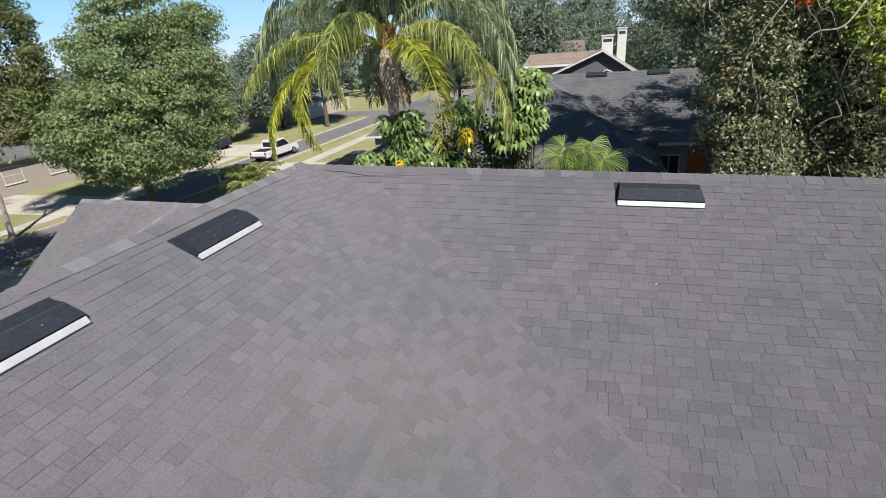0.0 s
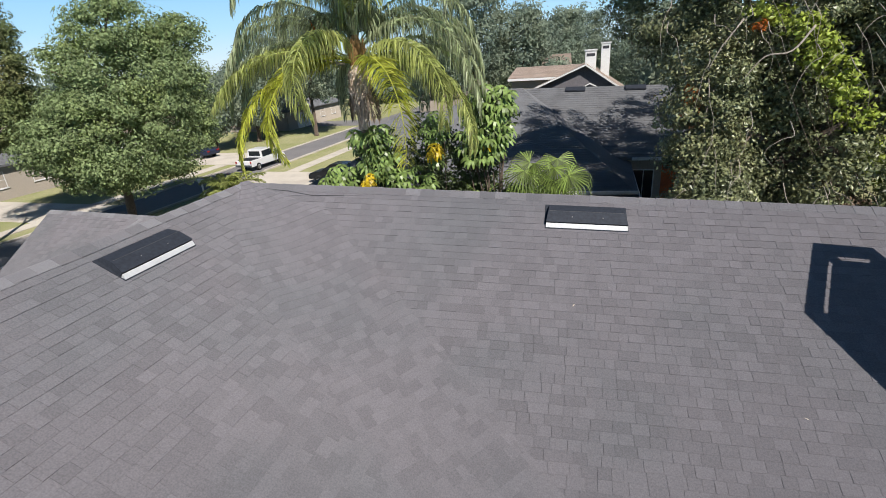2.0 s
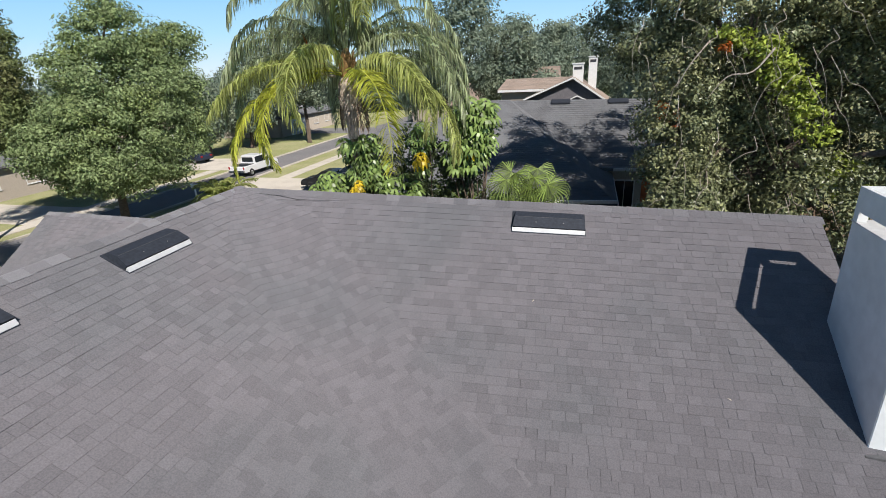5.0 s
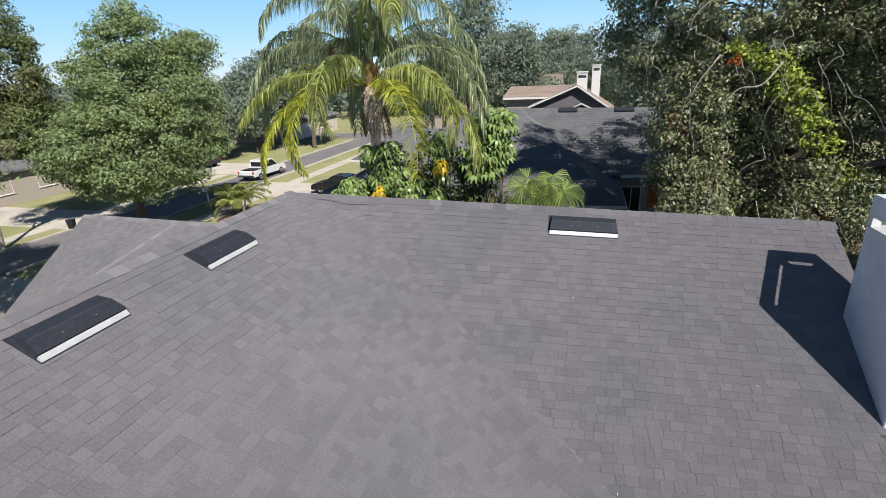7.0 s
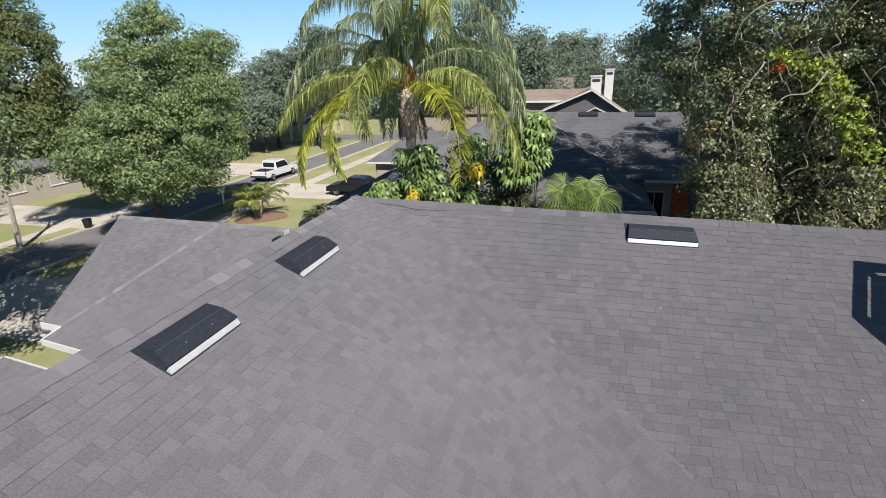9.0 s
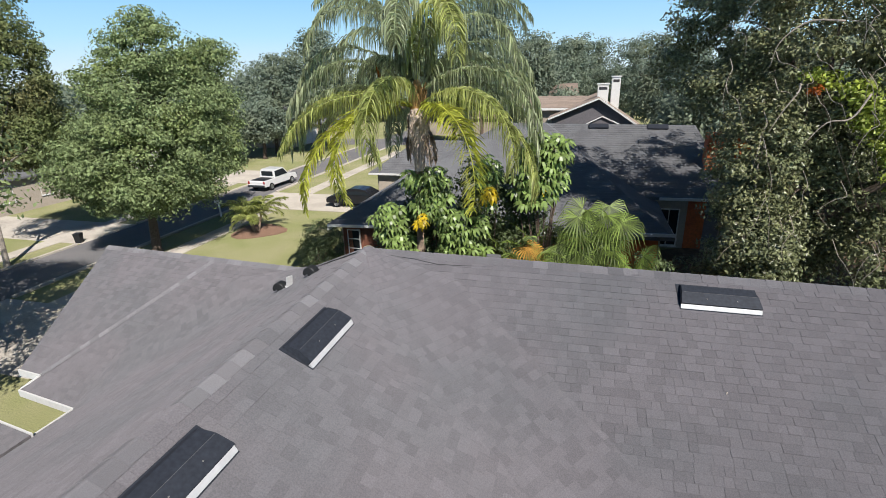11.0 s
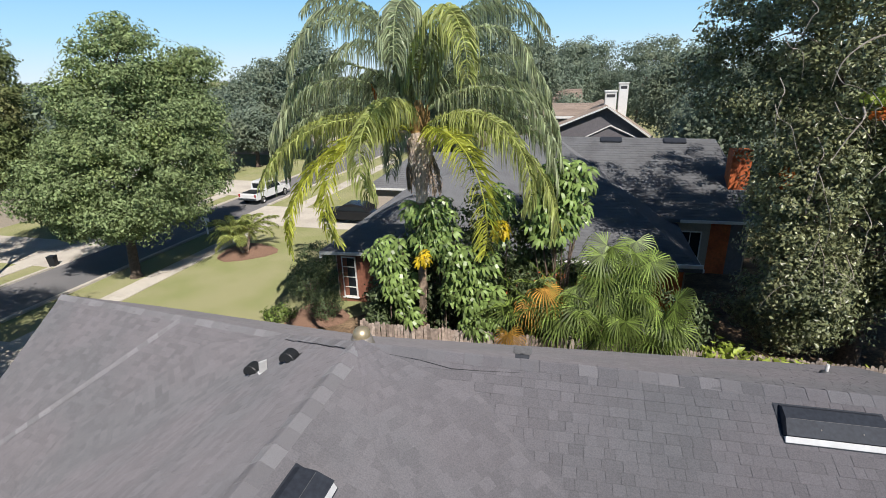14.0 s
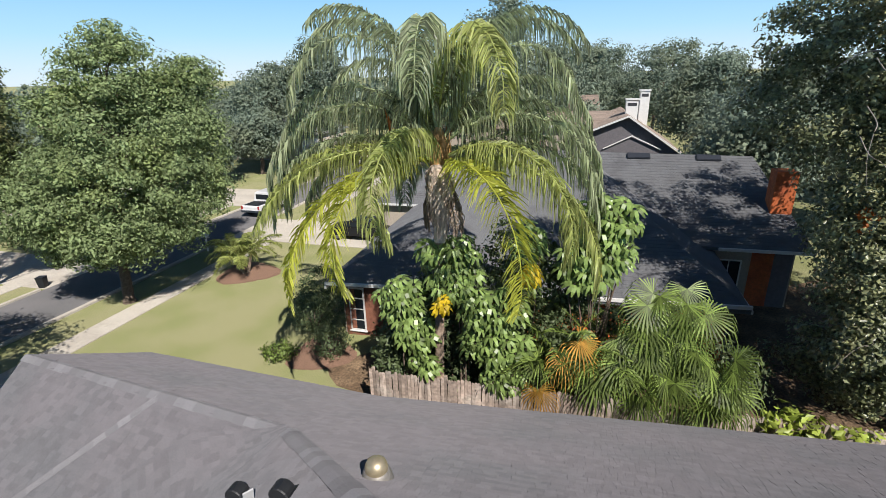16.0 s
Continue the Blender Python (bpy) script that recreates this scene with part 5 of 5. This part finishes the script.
branch_tree("street_tree", (-37.5, 13.0, 0), 12.0, [(-37.5, 13.2, 8.0, 3.2, 3.6, 3.8, 240)], OLIVE_LEAF, 70, 0.17, "olive-green tree across the street", 63, 0.5, 0.2)
branch_tree("yard_tree", (-22.0, 9.0, 0), 9.5, [(-22.0, 9.2, 7.4, 3.0, 3.0, 2.4, 130), (-24.0, 10.4, 6.6, 2.6, 2.2, 2.0, 90), (-20.4, 6.0, 7.6, 2.8, 2.8, 2.2, 90), (-25.4, 8.6, 8.4, 2.4, 2.4, 2.0, 80), (-19.2, 8.6, 6.8, 2.0, 2.0, 1.6, 40), (-17.8, 4.2, 7.0, 2.8, 2.6, 1.8, 100)], OAK_LEAF, 46, 0.18, "green tree in the front garden that shades the street", 64, 0.5, 0.22)
# last two lobes: unseen high foliage added to shade the next house's roof
vine_oak = branch_tree("oak_tree", (7.4, 19.6, 0), 13.0, [(3.5, 21.0, 10.1, 2.4, 2.0, 2.5, 118), (6.3, 19.6, 10.2, 3.0, 2.4, 3.2, 149), (4.35, 18.2, 6.3, 1.3, 1.3, 2.6, 105), (4.75, 17.6, 3.4, 1.1, 0.9, 1.8, 87), (10.9, 20.0, 8.2, 3.3, 2.2, 4.4, 165), (4.2, 22.2, 12.4, 2.2, 2.2, 2.4, 68), (13.8, 18.6, 7.0, 3.2, 2.4, 4.8, 140), (9.6, 18.5, 12.4, 4.0, 3.2, 3.2, 118), (9.4, 18.9, 10.2, 2.3, 1.4, 2.1, 90), (8.8, 17.2, 3.6, 1.6, 1.0, 1.8, 56), (6.6, 22.0, 6.2, 2.4, 0.9, 3.0, 118), (5.6, 19.6, 2.3, 2.4, 0.9, 2.0, 105), (9.0, 21.2, 5.0, 1.9, 0.9, 3.2, 105), (11.2, 18.4, 6.4, 2.0, 0.9, 3.0, 66), (6.9, 19.0, 6.6, 1.7, 0.35, 1.3, 46), (7.0, 19.2, 4.0, 1.7, 0.35, 1.5, 52), (3.4, 14.6, 15.9, 1.6, 1.5, 0.8, 70), (5.8, 15.6, 15.9, 1.6, 1.5, 0.9, 60)],
            DARK_LEAF, 120, 0.132, "large dark oak overgrown with vines beyond the fence", 65, 0.34, 0.34, 14, BARK)
branch_tree("oak_tree", (14.0, 19.0, 0), 13.5, [(14.0, 18.0, 9.0, 4.2, 4.0, 5.0, 330), (14.6, 14.6, 6.0, 2.6, 2.2, 4.2, 200), (18.0, 14.6, 8.0, 3.5, 3.5, 5.0, 220), (9.5, 24.5, 9.0, 4.2, 2.6, 5.0, 280)], DARK_LEAF, 90, 0.14, "large dark oak tree in the shaded garden", 66, 0.30, 0.36, 16)
for pts in (((4.9, 17.2, 8.9), (4.6, 16.4, 8.7), (4.2, 16.1, 8.2), (3.9, 16.0, 7.6)), ((4.8, 20.4, 10.6), (3.9, 19.8, 10.9), (3.2, 19.4, 10.75), (2.6, 19.3, 10.3)), ((5.6, 17.0, 10.6), (4.6, 16.6, 10.6), (3.9, 16.4, 10.1), (3.7, 16.3, 9.4)),
            ((8.8, 18.2, 10.6), (8.0, 17.5, 10.9), (7.1, 17.0, 10.6), (6.7, 16.9, 10.0)), ((4.6, 18.3, 6.9), (4.3, 17.6, 6.0), (4.4, 17.3, 4.8), (4.2, 17.3, 3.4)), ((6.6, 16.8, 8.6), (5.9, 16.0, 8.0), (5.2, 15.7, 7.9), (4.7, 15.6, 7.3))):
    path = bowed(pts)
    part("bare_branch", tube(path, [0.032 * (1 - 0.8 * k / len(path)) for k in range(len(path))], 7), PALE_BARK, vine_oak, "pale bare branch", smooth=True)
twig_rng = np.random.default_rng(64)
for k in range(40):
    o = Vector((twig_rng.uniform(2.6, 8.8), twig_rng.uniform(15.9, 17.0), twig_rng.uniform(3.6, 11.5)))
    d = Vector((twig_rng.normal() * 0.5, -0.3, -0.25)).normalized()
    reach = twig_rng.uniform(0.5, 1.1)
    path = bowed([o + Vector((0.1, 0.8, 0.3)), o, o + d * 0.4 * reach + Vector((0, 0, 0.02)), o + d * 0.8 * reach - Vector((twig_rng.normal() * 0.08, 0, 0.25 * reach)), o + d * reach - Vector((twig_rng.normal() * 0.15, 0, 0.75 * reach))], 3)
    part("twig", tube(path, [0.014 * (1 - 0.8 * i / len(path)) for i in range(len(path))], 5), PALE_BARK, vine_oak, "thin pale drooping twig", smooth=True)
leafy_shrub("climbing_vine", (9.9, 17.9, 0), [(5.3, 17.6, 9.25, 0.35, 0.25, 0.3, 8), (5.9, 17.6, 8.95, 0.4, 0.3, 0.3, 18), (6.6, 17.5, 8.55, 0.5, 0.3, 0.4, 34), (7.1, 17.5, 8.0, 0.5, 0.3, 0.5, 46), (7.5, 17.5, 7.4, 0.5, 0.3, 0.5, 36), (8.0, 17.5, 6.7, 0.45, 0.3, 0.55, 22), (8.4, 17.5, 5.95, 0.5, 0.3, 0.5, 18), (9.2, 17.5, 4.8, 0.75, 0.3, 0.55, 30), (9.7, 17.4, 4.2, 0.6, 0.4, 0.5, 16)], VINE_LEAF, 12, 0.17, "bright yellow-green vine hanging down through the oak", 67, 0.16, "vine", 1)
leafy_shrub("rust_foliage", (5.6, 18.4, 2.0), [(5.35, 17.4, 8.65, 0.25, 0.2, 0.25, 6), (3.9, 18.2, 6.7, 0.2, 0.2, 0.5, 9)], RUST_LEAF, 9, 0.14, "rust-orange dying leaves among the oak branches", 68, 0.12, "foliage", 1)

k = 0
for x, y, h, r in ((-33.2, 57, 15.0, 4.0), (-39.8, 57, 12.2, 4.6), (-12.6, 58, 17.8, 4.6), (-8, 62, 13.6, 4.0), (-4.2, 70, 13.5, 4.0), (-3.6, 56.8, 7.3, 1.5), (-18, 66, 12, 4.5), (-3, 84, 14.5, 6), (6, 80, 14, 6), (8.5, 63, 12.5, 4.0), (13, 52, 11.0, 4.5), (20, 48, 12.5, 6),
                   (-52, 68, 9.5, 4.5), (-62, 58, 8.5, 4.5), (-66, 42, 8, 4.5), (-58, 33, 8, 4), (-60, 14, 8.5, 5), (-40, 46.5, 6.5, 2.4), (-39, 53, 7.5, 3.0), (-44, 34.5, 7.0, 2.8), (13, 40, 12, 5), (7.5, 38, 10.5, 3.5), (22, 34, 13, 6), (-47, 11, 8, 4), (9.0, 50, 7.5, 3.2)):
    k += 1
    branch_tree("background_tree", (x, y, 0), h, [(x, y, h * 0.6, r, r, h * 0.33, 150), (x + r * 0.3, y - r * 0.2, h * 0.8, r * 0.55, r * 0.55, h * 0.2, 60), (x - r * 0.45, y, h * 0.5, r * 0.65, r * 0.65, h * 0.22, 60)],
                HAZED_LEAF, 62, 0.32, "green tree beyond the houses", 70 + k, 0.75, 0.25, 6)

# far woods on the skyline
wrng = np.random.default_rng(99)
lob = []
for k in range(200):
    a = radians(-105 + 178 * k / 200) + math.pi / 2
    d = wrng.uniform(105, 190)
    h = wrng.uniform(7, 10.5)
    lob.append((d * math.cos(a + 0.35), d * math.sin(a + 0.35), h * 0.5, wrng.uniform(5, 9), wrng.uniform(5, 9), h * 0.5, 70))
woods = leaf_mesh("far_woods", clumps(wrng, lob, 10, 1.0), 1.1, HAZED_LEAF, None, wrng)
tagged(woods, "continuous green woodland on the skyline", "woods", kind="stuff")


# ---- vehicles ----
def wheel(parent, m, r=0.34):
    ty = part("tyre", lathe([(r * 0.62, -0.11), (r * 0.95, -0.11), (r, -0.07), (r, 0.07), (r * 0.95, 0.11), (r * 0.62, 0.11)], 20), RUBBER, parent, smooth=True)
    rim = part("rim", lathe([(0.001, 0.07), (r * 0.3, 0.08), (r * 0.6, 0.06), (r * 0.64, 0.10)], 16), RIM, ty)
    ty.matrix_world = m
    return ty


def side_shell(profile, half, inset):
    """A closed body from a side outline (y, z) with sides that lean in towards the top."""
    n = len(profile)
    zmax = max(z for _, z in profile)
    zmin = min(z for _, z in profile)
    vs = []
    for s in (-1, 1):
        for y, z in profile:
            vs.append((s * (half - inset * max(0.0, (z - zmin) / (zmax - zmin)) ** 2), y, z))
    fs = [tuple(range(n - 1, -1, -1)), tuple(range(n, 2 * n))] + [(i, (i + 1) % n, n + (i + 1) % n, n + i) for i in range(n)]
    return vs, fs


def pickup(at, rz):
    ob = tagged(empty("pickup_truck"), "white crew-cab pickup truck parked on the street", "pickup truck")
    lower = [(-2.75, 0.45), (-2.75, 0.95), (-2.7, 1.08), (-0.9, 1.08), (1.35, 1.08), (2.6, 1.0), (2.75, 0.85), (2.75, 0.42)]
    body = part("body", side_shell(lower, 0.98, 0.04), CAR_WHITE, ob)
    bev = body.modifiers.new("round", "BEVEL")
    bev.width, bev.segments = 0.05, 2
    cab = [(-0.95, 1.08), (-0.85, 1.82), (-0.6, 1.88), (0.7, 1.88), (1.35, 1.10)]
    part("cab", side_shell(cab, 0.93, 0.16), CAR_WHITE, ob)
    gl = [(-0.90, 1.16), (-0.82, 1.72), (0.66, 1.76), (1.18, 1.18)]
    part("side_glass", side_shell(gl, 0.935, 0.12), GLASS, ob)
    part("windscreen", ([(-0.78, 1.25, 1.24), (0.78, 1.25, 1.24), (0.7, 0.78, 1.80), (-0.7, 0.78, 1.80), (-0.78, 1.28, 1.22), (0.78, 1.28, 1.22), (0.7, 0.81, 1.81), (-0.7, 0.81, 1.81)], [(4, 5, 6, 7), (3, 2, 1, 0), (0, 1, 5, 4), (2, 3, 7, 6)]), GLASS, ob)
    part("rear_glass", box((-0.65, -0.97, 1.25), (0.65, -0.93, 1.7), 0.01), GLASS, ob)
    part("load_bed", box((-0.8, -2.6, 1.0), (0.8, -1.0, 1.10), 0.01), BLACK_PLASTIC, ob)
    part("bumper", box((-0.95, -2.88, 0.48), (0.95, -2.72, 0.68), 0.03), RIM, ob)
    for x in (-0.86, 0.86):
        part("tail_light", box((x - 0.08, -2.78, 0.78), (x + 0.08, -2.74, 1.04), 0.01), RED_LAMP, ob)
        part("headlight", box((x - 0.12, 2.70, 0.75), (x + 0.12, 2.77, 0.92), 0.01), GLASS, ob)
    for x in (-0.9, 0.9):
        for y in (-1.75, 1.75):
            wheel(ob, Matrix.Translation((x, y, 0.37)) @ Matrix.Rotation(radians(90 if x > 0 else -90), 4, "Y"), 0.37)
    ob.matrix_world = pose(*at, 0, 0, rz) @ Matrix.Scale(0.9, 4)
    return ob


def saloon(at, rz, paint, label):
    ob = tagged(empty("car"), label, "car", "parked cars")
    lower = [(-2.2, 0.35), (-2.25, 0.7), (-2.1, 0.92), (-1.0, 0.96), (1.0, 0.93), (2.05, 0.78), (2.2, 0.6), (2.2, 0.33)]
    body = part("body", side_shell(lower, 0.88, 0.05), paint, ob)
    bev = body.modifiers.new("round", "BEVEL")
    bev.width, bev.segments = 0.06, 2
    part("cabin", side_shell([(-1.65, 0.94), (-0.95, 1.36), (-0.4, 1.43), (0.35, 1.40), (1.1, 0.94)], 0.82, 0.2), paint, ob)
    part("side_glass", side_shell([(-1.35, 1.0), (-0.85, 1.31), (0.3, 1.33), (0.85, 1.0)], 0.825, 0.17), GLASS, ob)
    for x in (-0.62, 0.62):
        part("headlight", box((x - 0.16, 2.1, 0.58), (x + 0.16, 2.22, 0.72), 0.02), RIM, ob)
        part("tail_light", box((x - 0.16, -2.27, 0.66), (x + 0.16, -2.2, 0.82), 0.02), RED_LAMP, ob)
    for x in (-0.78, 0.78):
        for y in (-1.35, 1.35):
            wheel(ob, Matrix.Translation((x, y, 0.32)) @ Matrix.Rotation(radians(90 if x > 0 else -90), 4, "Y"), 0.32)
    ob.matrix_world = pose(*at, 0, 0, rz)
    return ob


RED_LAMP = mat("red_lamp_plastic", (0.35, 0.01, 0.01), 0.3)
pickup((-28.4, 38.6, 0.012), -2)
saloon((-17.6, 33.2, 0.03), 90, CAR_DARK, "dark saloon car parked in the shade on the driveway")
saloon((-39.5, 43.0, 0.03), 84, CAR_BLUE, "dark blue car parked on a driveway across the street")


# ---- street things ----
def mailbox(at):
    ob = tagged(empty("mailbox", at), "white mailbox on a white post at the kerb", "mailbox")
    x, y, z = at
    part("post", box((x - 0.05, y - 0.05, z - 0.1), (x + 0.05, y + 0.05, z + 1.15), 0.008), WHITE_PAINT, ob)
    part("arm", box((x - 0.3, y - 0.04, z + 0.92), (x + 0.28, y + 0.04, z + 1.0), 0.006), WHITE_PAINT, ob)
    prof = [(-0.09, 0.0), (-0.09, 0.12), (-0.06, 0.19), (0.0, 0.215), (0.06, 0.19), (0.09, 0.12), (0.09, 0.0)]
    vs = [(x - 0.3, y + a, z + 1.02 + b) for a, b in prof] + [(x + 0.2, y + a, z + 1.02 + b) for a, b in prof]
    n = len(prof)
    part("box", (vs, [tuple(range(n)), tuple(range(2 * n - 1, n - 1, -1))] + [(i, i + n, (i + 1) % n + n, (i + 1) % n) for i in range(n)]), WHITE_PAINT, ob)
    return ob


mailbox((-26.4, 28.6, 0.0))


def wheelie_bin(at, rz):
    ob = tagged(empty("rubbish_bin"), "small black rubbish bin at the kerb across the street", "rubbish bin")
    vs = [(-0.22, -0.22, 0), (0.22, -0.22, 0), (0.22, 0.22, 0), (-0.22, 0.22, 0), (-0.28, -0.28, 0.8), (0.28, -0.28, 0.8), (0.28, 0.28, 0.8), (-0.28, 0.28, 0.8)]
    part("body", (vs, [(3, 2, 1, 0), (0, 1, 5, 4), (1, 2, 6, 5), (2, 3, 7, 6), (3, 0, 4, 7), (4, 5, 6, 7)]), BLACK_PLASTIC, ob)
    part("lid", box((-0.3, -0.32, 0.8), (0.3, 0.3, 0.87), 0.02), BLACK_PLASTIC, ob)
    for s in (-0.2, 0.2):
        part("wheel", lathe([(0.001, -0.03), (0.09, -0.03), (0.09, 0.03), (0.001, 0.03)], 12), RUBBER, ob).matrix_world = Matrix.Translation((s, 0.25, 0.09)) @ Matrix.Rotation(radians(90), 4, "Y")
    ob.matrix_world = pose(*at, 0, 0, rz) @ Matrix.Scale(0.7, 4)
    return ob


wheelie_bin((-31.35, 21.6, 0.03), 20)
